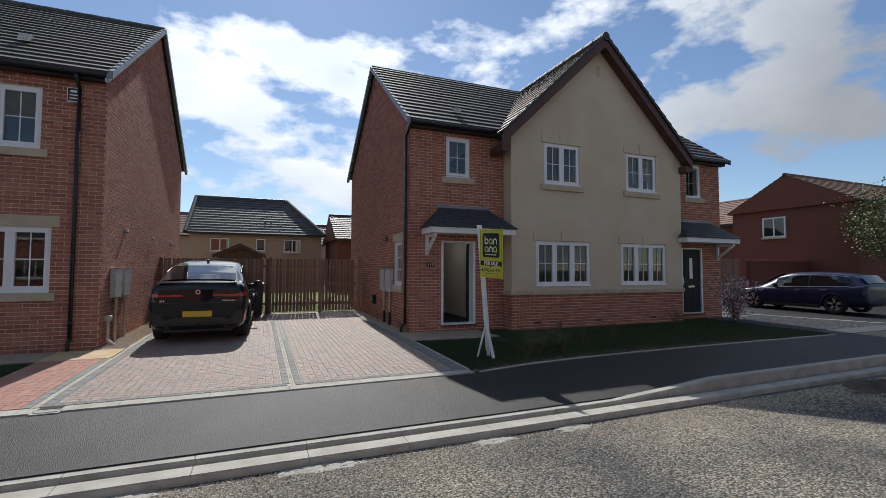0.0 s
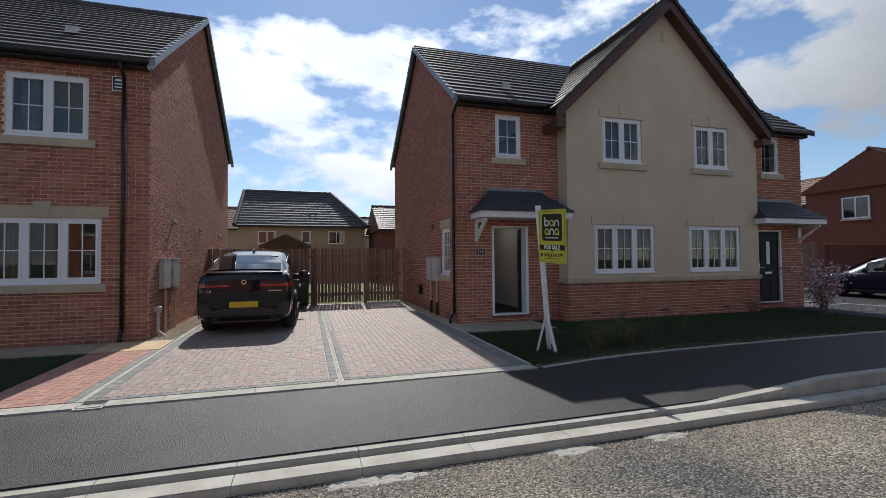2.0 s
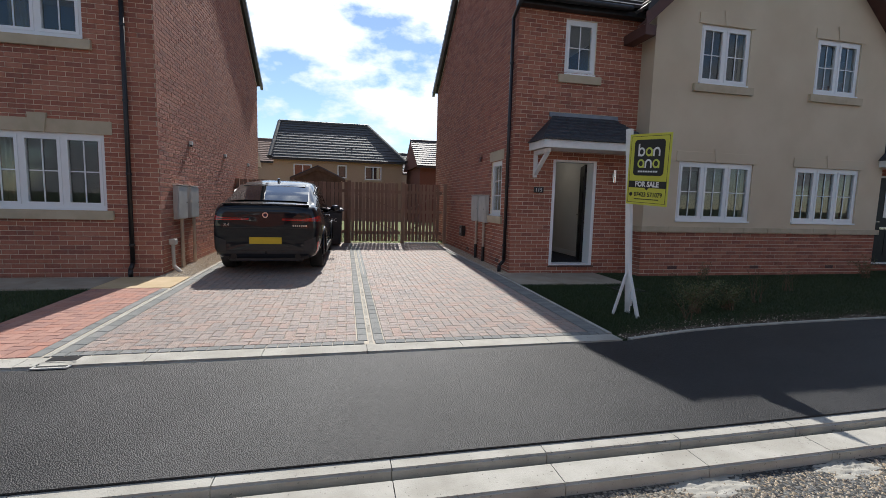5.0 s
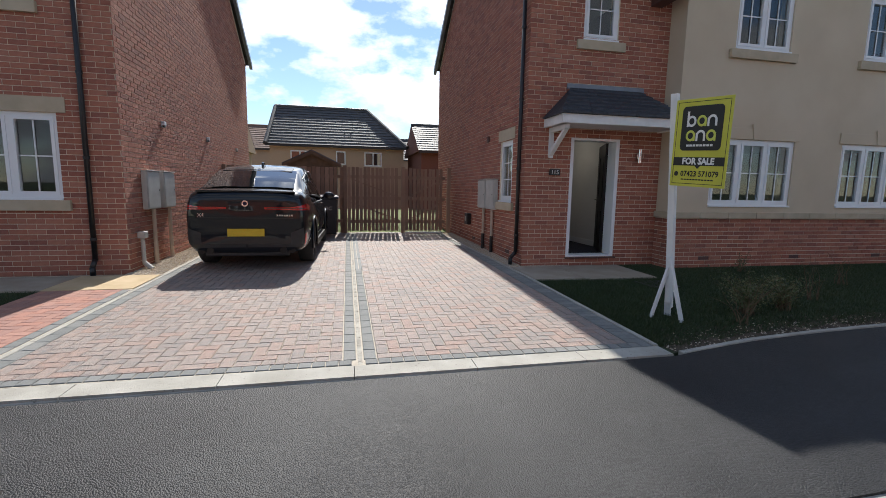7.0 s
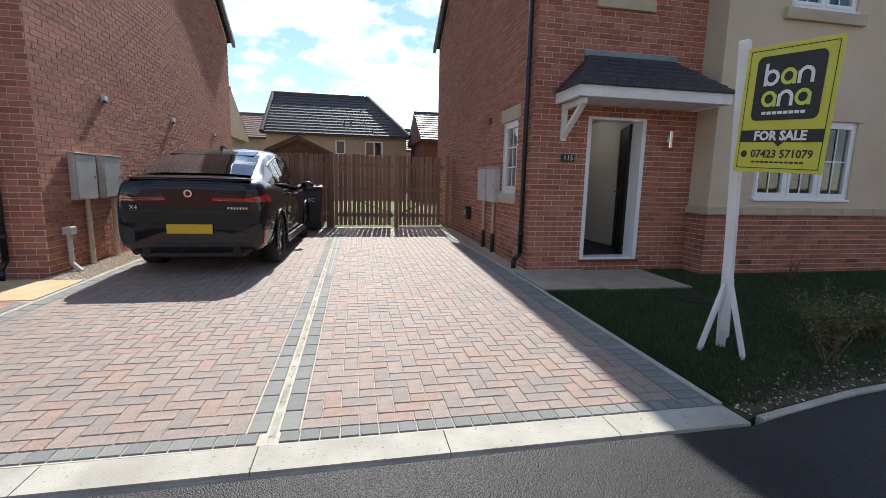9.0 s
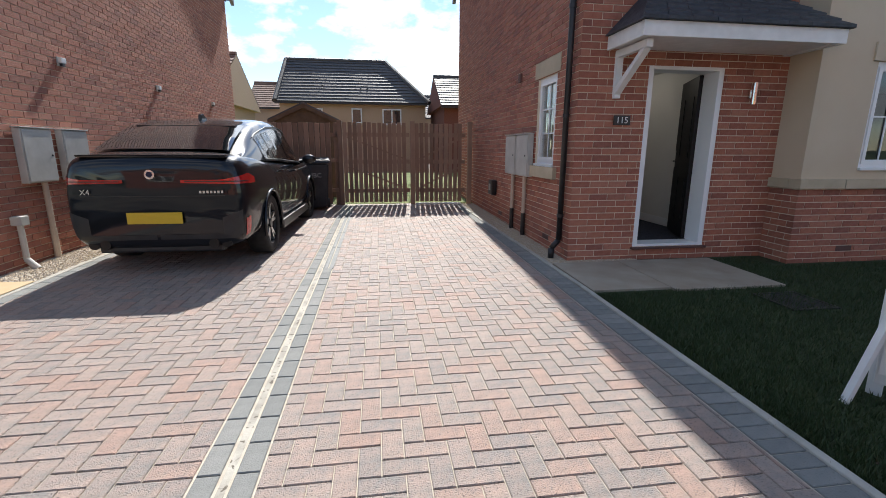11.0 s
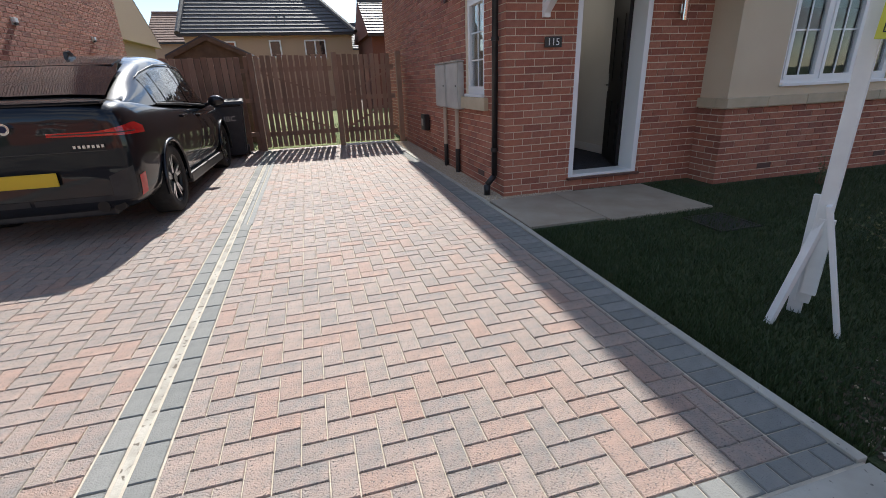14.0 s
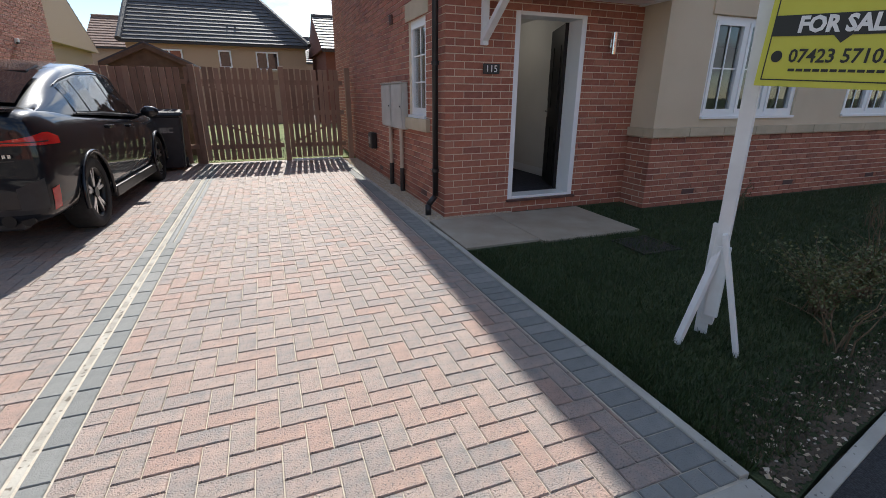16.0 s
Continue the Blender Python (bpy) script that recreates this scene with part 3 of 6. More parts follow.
FRONT_BRICK.append(("brick", courses(0, 0.411, 0.008, 0.91, start=0.1), o1 @ basis((BX0, 11.0, 0), (0, -1, 0), (-1, 0, 0)), plinth, (0.2, 0.5), 60))
x = BX0 - 0.05
while x < BX1 + 0.04:
    e = min(x + 0.6, BX1 + 0.05)
    wpart(H1, "cill_stone", boxes((x, BY - 0.06, 0.91, e - 0.006, BY + 0.1, 1.02), bevel=0.008), STONE)
    x = e
wpart(H1, "cill_stone", boxes((BX0 - 0.05, BY + 0.103, 0.91, BX0 + 0.1, 10.985, 1.02), bevel=0.008), STONE)
wpart(H1, "cill_stone", boxes((BX1 - 0.1, BY + 0.103, 0.91, BX1 + 0.05, 10.985, 1.02), bevel=0.008), STONE)
wpart(H1, "vent_slot", boxes((9.04, BY - 0.012, 7.0, 9.16, BY - 0.001, 7.3)), STONE)

# plain back, right side, floors and hall
bm = boxes((3.96, SIDE_Y1 - 0.28, -0.2, 14.17, SIDE_Y1, EAVE), (14.17, 11.281, -0.2, 14.45, SIDE_Y1, EAVE))
prism(bm, [(11.0, EAVE), (SIDE_Y1, EAVE), (RIDGE_Y, RIDGE_Z - 0.05)], 14.17, 14.45, "x")
wpart(H1, "wall", bm, BRICK)
wpart(H1, "floor", boxes((3.97, 11.27, 0.05, 14.16, 18.2, 0.185), (BX0 + 0.29, BY + 0.29, 0.05, BX1 - 0.29, 11.26, 0.185)), CARPET)
wpart(H1, "inner_ceiling", boxes((3.97, 11.29, 2.5, 14.16, 18.2, 2.7), (3.97, 11.29, 5.0, 14.16, 18.2, 5.08)), WALLIN)
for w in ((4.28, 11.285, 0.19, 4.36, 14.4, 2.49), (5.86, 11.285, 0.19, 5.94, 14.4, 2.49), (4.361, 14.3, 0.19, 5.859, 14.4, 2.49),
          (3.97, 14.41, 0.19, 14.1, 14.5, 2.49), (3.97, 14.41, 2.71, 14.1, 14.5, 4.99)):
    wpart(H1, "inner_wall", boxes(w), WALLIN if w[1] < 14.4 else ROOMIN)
wpart(H1, "skirting", boxes((4.361, 11.29, 0.19, 4.375, 14.29, 0.31), (4.376, 14.28, 0.19, 5.84, 14.295, 0.31), (5.845, 11.29, 0.19, 5.859, 14.27, 0.31)), UPVC)
bm = boxes((4.95, 14.26, 0.19, 5.02, 14.298, 2.25), (5.72, 14.26, 0.19, 5.79, 14.298, 2.25), (5.02, 14.26, 2.18, 5.72, 14.298, 2.25))
wpart(H1, "door_casing", bm, UPVC)
wpart(H1, "inner_door", boxes((5.03, 14.27, 0.2, 5.71, 14.297, 2.17)), DOORBLACK, "dark inner door")


def front_door(x0, shut):
    z0, z1, x1 = 0.19, 2.29, x0 + 0.94
    D = 0.10 if shut else 0.24
    d = sub("front_door", (x0 - 3.68, 0, z0), H1)
    bm = boxes((0, 0.0, 0, 0.065, D, 2.1), (0.875, 0.0, 0, 0.94, D, 2.1), (0.065, 0.0, 2.035, 0.875, D, 2.1), (0.065, 0.0, 0, 0.875, D, 0.03), bevel=0.004)
    part("door_frame", bm, UPVC, d, "white door frame")
    m = Matrix.Translation((0.875, D, 0)) @ (Matrix.Rotation(radians(0 if shut else -113), 4, "Z")) @ Matrix.Translation((-0.81, -0.05, 0))
    bm = boxes((0.0, 0, 0.035, 0.81, 0.044, 2.03), bevel=0.003)
    for px, pz, pw, ph in ((0.12, 0.2, 0.22, 0.6), (0.47, 0.2, 0.22, 0.6), (0.12, 1.05, 0.14, 0.75), (0.55, 1.05, 0.14, 0.75)):
        box(bm, px, -0.008, pz, px + pw, -0.001, pz + ph)
    part("door_leaf", bm, DOORBLACK, d, "black panelled door leaf").matrix_basis = m
    part("door_lining", boxes((0.0, 0.046, 0.035, 0.81, 0.052, 2.03)), UPVC, d).matrix_basis = m
    if shut:
        part("door_glass", boxes((0.34, -0.006, 1.1, 0.47, -0.002, 1.75), bevel=0.001), SIGNWHITE, d).matrix_basis = m
    bm = bmesh.new()
    rod(bm, (0.06, -0.005, 1.0), (0.06, -0.05, 1.0), 0.01)
    rod(bm, (0.06, -0.05, 1.0), (0.18, -0.05, 1.0), 0.009)
    box(bm, 0.04, -0.008, 0.92, 0.08, -0.001, 1.14)
    part("door_handle", bm, CHROME, d).matrix_basis = m
    if shut:
        part("letter_plate", boxes((0.27, -0.012, 0.82, 0.54, -0.002, 0.88), bevel=0.003), CHROME, d).matrix_basis = m
    wpart(H1, "threshold", boxes((x0 - 0.02, 10.945, 0.163, x1 + 0.02, 10.998, 0.188), bevel=0.004), FASCIA)


front_door(4.5, False)
front_door(12.66, True)

W = lambda x, z, y=11.0: o1 @ Matrix.Translation((x, y, z))
window(H1, W(4.62, 3.88), 0.65, 1.0, 1, sill=0.12)
window(H1, W(12.92, 3.9), 0.66, 1.02, 1, sill=0.12, openlight=0)
window(H1, W(7.26, 3.83, BY), 1.15, 1.10, 2, sill=0.12)
window(H1, W(10.06, 3.83, BY), 1.15, 1.10, 2, sill=0.12)
window(H1, W(6.99, 1.14, BY), 1.76, 1.17, 3)
window(H1, W(9.83, 1.14, BY), 1.73, 1.17, 3)
for x0, x1, z in ((6.99, 8.75, 2.31), (9.83, 11.56, 2.31), (7.26, 8.41, 4.93), (10.06, 11.21, 4.93)):
    bm = boxes((x0 - 0.08, BY - 0.022, z + 0.003, x1 + 0.08, BY - 0.001, z + 0.20), bevel=0.006)
    c = (x0 + x1) / 2
    prism(bm, [(c - 0.07, z + 0.003), (c + 0.07, z + 0.003), (c + 0.11, z + 0.27), (c - 0.11, z + 0.27)], BY - 0.035, BY - 0.023)
    wpart(H1, "rendered_lintel", bm, RENDER)
window(H1, o1 @ ms @ Matrix.Translation((SW[0], 0, SW[1])), SW[2] - SW[0], SW[3] - SW[1], 1, bars=(1, 2), sill=0.13, lintel=0.1)


hall_lamp = thing("hall_ceiling_light", (5.1, 12.9, 2.47), "small round ceiling light in the open hall", "lamp")
part("lamp_disc", rod(bmesh.new(), (0, 0, 0), (0, 0, 0.025), 0.09, 20), SIGNWHITE, hall_lamp)
bulb = new("hall_bulb", bpy.data.lights.new("hall_bulb", "POINT"))
bulb.data.energy, bulb.data.shadow_soft_size, bulb.data.color = 1.6, 0.08, (1.0, 0.93, 0.82)
bulb.matrix_world = pose(5.1, 12.9, 2.36)


def curtain(house, x0, x1, y, z0, z1, folds, material):
    bm = bmesh.new()
    n = folds * 8
    rows = []
    for z in (z0, z1):
        rows.append([bm.verts.new((x0 + (x1 - x0) * i / n, y + 0.03 * math.sin(i * math.tau / 8), z)) for i in range(n + 1)])
    for i in range(n):
        bm.faces.new((rows[0][i], rows[0][i + 1], rows[1][i + 1], rows[1][i]))
    wpart(house, "curtain", bm, material, smooth=True)


for x0, x1 in ((6.99, 8.75), (9.83, 11.56)):
    curtain(H1, x0 + 0.02, x0 + 0.22, BY + 0.34, 1.0, 2.4, 4, CURTAIN)
    curtain(H1, x1 - 0.22, x1 - 0.02, BY + 0.34, 1.0, 2.4, 4, CURTAIN)

# roofs
m_front = basis((3.55, 10.72, EAVE - 0.02), (1, 0, 0), Vector((0, -0.598, 0.801)))
slope_len = math.hypot(RIDGE_Y - 10.72, RIDGE_Z - EAVE + 0.02)
SB = 0.95


def z_main(v):
    return EAVE - 0.02 + v * 0.598


def half_bay(z):
    return max(0.0, (8.05 - z) / SB)


tiles("roof_tiles", o1 @ m_front, 16, lambda v: (0.0, CX - half_bay(z_main(v)) - 3.55), ROOF, H1, slope_len / 16)
tiles("roof_tiles", o1 @ m_front, 16, lambda v: (CX + half_bay(z_main(v)) - 3.55, 14.58 - 3.55), ROOF, H1, slope_len / 16)
m_back = basis((14.58, 2 * RIDGE_Y - 10.72, EAVE - 0.02), (-1, 0, 0), Vector((0, 0.598, 0.801)))
tiles("roof_tiles", o1 @ m_back, 16, lambda v: (0.0, 14.58 - 3.55), ROOF, H1, slope_len / 16)
ca, sa = math.cos(math.atan(SB)), math.sin(math.atan(SB))
BE = 3.27


def valley_y(z):
    return 10.72 + (z - EAVE) / 0.747


for s in (-1, 1):
    if s < 0:
        m = basis((CX - BE, RIDGE_Y, 8.05 - BE * SB), (0, -1, 0), Vector((-sa, 0, ca)))
        f = lambda v: (max(0.0, RIDGE_Y - valley_y(8.05 - BE * SB + v * sa)), RIDGE_Y - 10.28)
    else:
        m = basis((CX + BE, 10.28, 8.05 - BE * SB), (0, 1, 0), Vector((sa, 0, ca)))
        f = lambda v: (0.0, min(RIDGE_Y, valley_y(8.05 - BE * SB + v * sa)) - 10.28)
    tiles("roof_tiles", o1 @ m, 15, f, ROOF, H1, BE / ca / 15)
# decks under the tiles
bm = bmesh.new()
prism(bm, [(10.74, EAVE - 0.05), (RIDGE_Y, RIDGE_Z - 0.01), (2 * RIDGE_Y - 10.74, EAVE - 0.05)], 3.70, 14.43, "x")
wpart(H1, "roof", bm, BLACK)
bm = bmesh.new()
prism(bm, [(CX - BE + 0.1, 8.00 - (BE - 0.1) * SB), (CX, 8.00), (CX + BE - 0.1, 8.00 - (BE - 0.1) * SB)], BY + 0.285, RIDGE_Y, "y")
wpart(H1, "roof", bm, BLACK)
bm = bmesh.new()
for s in (-1, 1):
    prism(bm, [(CX, 7.99), (CX + s * BE, 7.99 - BE * SB), (CX + s * BE, 7.73 - BE * SB), (CX, 7.73)], 10.30, 10.335)
wpart(H1, "bargeboard", bm, FASCIA)
bm = bmesh.new()
for s in (-1, 1):
    prism(bm, [(CX, 7.83), (CX + s * (BE - 0.02), 7.83 - BE * SB), (CX + s * (BE - 0.02), 7.80 - BE * SB), (CX, 7.80)], 10.34, BY - 0.002)
    a, b = sorted((CX + s * (BE - 0.02), CX + s * (BE - 0.24)))
    box(bm, a, 10.34, 7.49 - BE * SB + 0.12, b, BY + 0.4, 7.79 - BE * SB)
wpart(H1, "soffit", bm, FASCIA)
bm = bmesh.new()
for s in (-1, 1):
    n = 15
    for i in range(n):
        t0, t1 = i / n, (i + 1) / n
        p0, p1 = (CX + s * BE * (1 - t0), 8.05 - BE * SB * (1 - t0)), (CX + s * BE * (1 - t1), 8.05 - BE * SB * (1 - t1))
        bm = bmesh.new()
        prism(bm, [(p0[0], p0[1] + 0.07), (p1[0], p1[1] + 0.035), (p1[0], p1[1] - 0.06), (p0[0], p0[1] - 0.06)], 10.255, 10.30)
        wpart(H1, "verge_unit", bm, BLACK)


def ridge(house, a, b, material=ROOF, r=0.12):
    d = (Vector(b) - Vector(a))
    n = max(1, round(d.length / 0.45))
    bm = bmesh.new()
    for i in range(n):
        rod(bm, Vector(a) + d * (i / n), Vector(a) + d * ((i + 1) / n - 0.01 / d.length), r, 12, r * 0.93)
    wpart(house, "ridge_tiles", bm, material)


ridge(H1, (3.55, RIDGE_Y, RIDGE_Z - 0.03), (14.58, RIDGE_Y, RIDGE_Z - 0.03))
ridge(H1, (CX, 10.26, 8.02), (CX, RIDGE_Y, 8.02))


def side_verge(house, x0, x1, ye, ze, yr, zr, n, material):
    """Capping units up both slopes of a side gable."""
    for s in (0, 1):
        for i in range(n):
            t0, t1 = i / n, (i + 1) / n
            y0, z0, y1, z1 = ye + (yr - ye) * t0, ze + (zr - ze) * t0, ye + (yr - ye) * t1, ze + (zr - ze) * t1
            if s:
                y0, y1 = 2 * yr - y0, 2 * yr - y1
            bm = bmesh.new()
            prism(bm, [(y0, z0 + 0.06), (y1, z1 + 0.03), (y1, z1 - 0.10), (y0, z0 - 0.10)], x0, x1, "x")
            wpart(house, "verge_unit", bm, material)


side_verge(H1, 3.50, 3.585, 10.68, EAVE - 0.03, RIDGE_Y, RIDGE_Z + 0.02, 16, VERGE)
side_verge(H1, 14.545, 14.62, 10.68, EAVE - 0.03, RIDGE_Y, RIDGE_Z + 0.02, 16, VERGE)
for a, b in ((3.60, 5.80), (BX1 + 0.2, 14.55)):
    wpart(H1, "gutter", rod(bmesh.new(), (a, 10.70, EAVE - 0.06), (b, 10.70, EAVE - 0.055), 0.05, 12), BLACK)
wpart(H1, "fascia", boxes((3.60, 10.80, EAVE - 0.15, BX0, 10.98, EAVE - 0.05)), BLACK)
wpart(H1, "fascia", boxes((BX1, 10.80, EAVE - 0.15, 14.5, 10.98, EAVE - 0.05)), BLACK)


def downpipe(house, x, y, ztop, zfoot, off, foot):
    bm = bmesh.new()
    off, foot = Vector(off), Vector(foot)
    p = Vector((x, y, 0))
    rod(bm, p + Vector((0, 0, zfoot + 0.22)), p + Vector((0, 0, ztop - 0.2)), 0.034, 12)
    rod(bm, p + Vector((0, 0, ztop - 0.2)), p + off + Vector((0, 0, ztop)), 0.034, 12)
    rod(bm, p + Vector((0, 0, zfoot + 0.22)), p + foot * 0.09 + Vector((0, 0, zfoot + 0.12)), 0.034, 12)
    rod(bm, p + foot * 0.09 + Vector((0, 0, zfoot + 0.12)), p + foot * 0.09 + Vector((0, 0, zfoot)), 0.036, 12)
    wpart(house, "downpipe", bm, BLACK, smooth=True)
    z = zfoot + 0.5
    while z < ztop - 0.2:
        bm = bmesh.new()
        rod(bm, p + Vector((0, 0, z)), p + Vector((0, 0, z + 0.04)), 0.042, 12)
        wpart(house, "pipe_bracket", bm, BLACK)
        z += 1.15


downpipe(H1, 3.615, 11.13, EAVE - 0.1, 0.05, (-0.0, -0.40, 0), (-1, 0, 0))

for ax in (6.9, 8.9, 10.9):
    wpart(H1, "air_brick", boxes((ax, BY - 0.012, 0.160, ax + 0.215, BY - 0.0075, 0.225)), FASCIA)
for ay in (11.6, 13.9):
    wpart(H1, "air_brick", boxes((3.668, ay, 0.167, 3.6725, ay + 0.215, 0.232)), FASCIA)
# roof outlets
def outlet(house, x, y, z):
    bm = bmesh.new()
    prism(bm, [(y - 0.14, z + 0.02), (y + 0.14, z + 0.20), (y - 0.08, z + 0.17)], x - 0.09, x + 0.09, "x")
    wpart(house, "roof_outlet", bm, GREYBOX)


outlet(H1, 5.05, 11.35, EAVE + 0.47)


# canopies over the doors
def canopy(x0, x1, left):
    c = sub("door_canopy", (x0 - 3.68, 0, 2.40), H1)
    w = x1 - x0
    bm = boxes((0, -0.70, 0.0, w, -0.66, 0.14), (0, -0.655, 0.0, 0.04, -0.001, 0.14), (w - 0.04, -0.655, 0.0, w, -0.001, 0.14), (0.041, -0.655, 0.02, w - 0.041, -0.001, 0.05), bevel=0.004)
    part("canopy_frame", bm, PAINT, c)
    for i in range(7):
        t0, t1 = i / 7, (i + 1) / 7
        y0, y1 = -0.74 * (1 - t0), -0.74 * (1 - t1)
        z0, z1 = 0.145 + 0.54 * t0, 0.145 + 0.54 * t1
        h0, h1 = 0.5 * t0, 0.5 * t1
        n = 9
        for k in range(n):
            a0 = -0.04 + h0 + (w + 0.08 - 2 * h0) * k / n
            a1 = -0.04 + h0 + (w + 0.08 - 2 * h0) * (k + 1) / n - 0.006
            b0 = -0.04 + h1 + (w + 0.08 - 2 * h1) * k / n
            b1 = -0.04 + h1 + (w + 0.08 - 2 * h1) * (k + 1) / n - 0.006
            bm = bmesh.new()
            v = [bm.verts.new(p) for p in ((a0, y0, z0), (a1, y0, z0), (b1, y1, z1), (b0, y1, z1), (a0, y0, z0 + 0.03), (a1, y0, z0 + 0.03), (b1, y1, z1 + 0.012), (b0, y1, z1 + 0.012))]
            for f in ((0, 3, 2, 1), (4, 5, 6, 7), (0, 1, 5, 4), (2, 3, 7, 6), (0, 4, 7, 3), (1, 2, 6, 5)):
                bm.faces.new([v[q] for q in f])
            part("slate", bm, CANOPY, c)
    bm = bmesh.new()
    v = [bm.verts.new(p) for p in ((-0.04, -0.74, 0.142), (w + 0.04, -0.74, 0.142), (w + 0.04, -0.001, 0.142), (-0.04, -0.001, 0.142), (0.46, -0.001, 0.68), (w - 0.46, -0.001, 0.68))]
    for f in ((0, 1, 5, 4), (0, 4, 3), (1, 2, 5), (0, 3, 2, 1), (3, 4, 5, 2)):
        bm.faces.new([v[q] for q in f])
    part("canopy_roof", bm, CANOPY, c)
    part("lead_flashing", boxes((0.38, -0.03, 0.66, w - 0.38, -0.002, 0.75), bevel=0.01), VERGE, c)
    xb = 0.10 if left else w - 0.17
    bm = boxes((xb, -0.06, -0.50, xb + 0.07, -0.002, -0.002), (xb, -0.60, -0.075, xb + 0.07, -0.062, -0.002))
    prism(bm, [(-0.06, -0.46), (-0.06, -0.38), (-0.50, -0.08), (-0.58, -0.08)], xb, xb + 0.07, "x")
    part("gallows_bracket", bm, PAINT, c)


canopy(3.98, 6.2, True)
canopy(12.08, 14.40, False)


# ---- left house ----
H2 = thing("house", (-2.43, 11.1, 0), "red brick house with stone window heads and dark tiled roof", "house")
o2 = at_loc(H2)
LX0, LY1, LE, LRY, LRZ = -11.0, 19.75, 5.24, 15.42, 8.38
m2f = basis((LX0, 11.1, 0), (1, 0, 0), (0, -1, 0))
GWIN, UWIN = (-4.97, 1.12, -3.2, 2.30), (-4.67, 3.75, -3.42, 4.88)
hf = [(a - LX0, b, c - LX0, d) for a, b, c, d in (GWIN, UWIN)]
bm = bmesh.new()
cells(bm, 0, -2.715 - LX0, -0.2, LE - 0.02, hf, 0.28, o2 @ m2f)
wall2 = part("wall", bm, MORTAR, H2)
LEFT_BRICK = [("brick", courses(3.5, -2.43 - LX0, 0.015, 5.15, hf), o2 @ m2f, wall2, (7.9, 1.8), 300)]
m2s = basis((-2.43, 11.1, 0), (0, 1, 0), (1, 0, 0))
LL = LY1 - 11.1


def span_left(z):
    if z <= LE:
        return -0.011, LL
    hw = (LRZ - 0.05 - z) / 0.735
    c = LRY - 11.1
    return max(0.0, c - hw), min(LL, c + hw)


bm = bmesh.new()
cells(bm, 0, LL, -0.2, LE, [], 0.28, o2 @ m2s, (LRY - 11.1, LRZ - 0.06))
wall2s = part("wall", bm, MORTAR, H2)
LEFT_BRICK.append(("brick", courses(-0.011, LL, 0.015, 8.5, [], span_left, start=0.1), o2 @ m2s, wall2s, (1.2, 1.6), 300))
bm = boxes((LX0, LY1 - 0.28, -0.2, -2.72, LY1, LE), (LX0, 11.39, -0.2, LX0 + 0.28, LY1 - 0.29, LE))
wpart(H2, "wall", bm, BRICK)
# Room surfaces carry their shade in ROOMIN's dark colour.
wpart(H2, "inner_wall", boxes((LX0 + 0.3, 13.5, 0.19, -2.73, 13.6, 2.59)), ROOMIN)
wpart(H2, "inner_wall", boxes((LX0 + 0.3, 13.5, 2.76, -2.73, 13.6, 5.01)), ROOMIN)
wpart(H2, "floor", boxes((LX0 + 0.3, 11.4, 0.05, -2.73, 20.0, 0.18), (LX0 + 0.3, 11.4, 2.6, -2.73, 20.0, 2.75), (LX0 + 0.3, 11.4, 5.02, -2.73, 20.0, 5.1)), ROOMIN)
window(H2, o2 @ Matrix.Translation((GWIN[0], 11.1, GWIN[1])), 1.77, 1.18, 3, sill=0.1, lintel=0.12, keystone=True)
window(H2, o2 @ Matrix.Translation((UWIN[0], 11.1, UWIN[1])), 1.25, 1.13, 2, sill=0.12)
curtain(H2, -4.9, -4.6, 11.5, 1.0, 2.4, 4, CURTAIN)
curtain(H2, -4.62, -4.35, 11.5, 3.7, 4.9, 4, CURTAIN)
sl2 = math.hypot(LRY - 10.82, LRZ - LE)
a2 = math.atan2(LRZ - LE, LRY - 10.82)
tiles("roof_tiles", o2 @ basis((LX0, 10.82, LE - 0.02), (1, 0, 0), Vector((0, -math.sin(a2), math.cos(a2)))), 19, lambda v: (0, -2.33 - LX0), ROOF, H2, sl2 / 19)
tiles("roof_tiles", o2 @ basis((-2.33, 2 * LRY - 10.82, LE - 0.02), (-1, 0, 0), Vector((0, math.sin(a2), math.cos(a2)))), 19, lambda v: (0, -2.33 - LX0), ROOF, H2, sl2 / 19)
bm = bmesh.new()
prism(bm, [(10.84, LE - 0.05), (LRY, LRZ - 0.03), (2 * LRY - 10.84, LE - 0.05)], LX0, -2.45, "x")
wpart(H2, "roof", bm, BLACK)
side_verge(H2, -2.355, -2.27, 10.78, LE - 0.03, LRY, LRZ + 0.02, 19, VERGE)
ridge(H2, (LX0, LRY, LRZ - 0.03), (-2.29, LRY, LRZ - 0.03))
outlet(H2, -4.05, 12.0, LE + 0.78)
bm = bmesh.new()
rod(bm, (LX0, 10.82, LE - 0.055), (-2.38, 10.82, LE - 0.055), 0.048, 12)
wpart(H2, "gutter", bm, BLACK)
wpart(H2, "fascia", boxes((LX0, 10.90, LE - 0.14, -2.43, 11.08, LE - 0.05)), BLACK)
downpipe(H2, -2.85, 11.04, LE - 0.1, 0.03, (0, -0.22, 0), (0, -1, 0))
alarm = sub("alarm_box", (-3.04 + 2.43, -0.012, 4.66), H2)
part("alarm_case", boxes((0, -0.07, 0, 0.22, 0, 0.28), bevel=0.02), SIGNWHITE, alarm)
part("alarm_panel", boxes((0.02, -0.078, 0.02, 0.20, -0.0715, 0.26), bevel=0.002), SIGNBLACK, alarm)
part("alarm_text", boxes((0.06, -0.083, 0.18, 0.16, -0.079, 0.22), (0.05, -0.083, 0.12, 0.17, -0.079, 0.14), (0.05, -0.083, 0.06, 0.17, -0.079, 0.08)), SIGNWHITE, alarm)


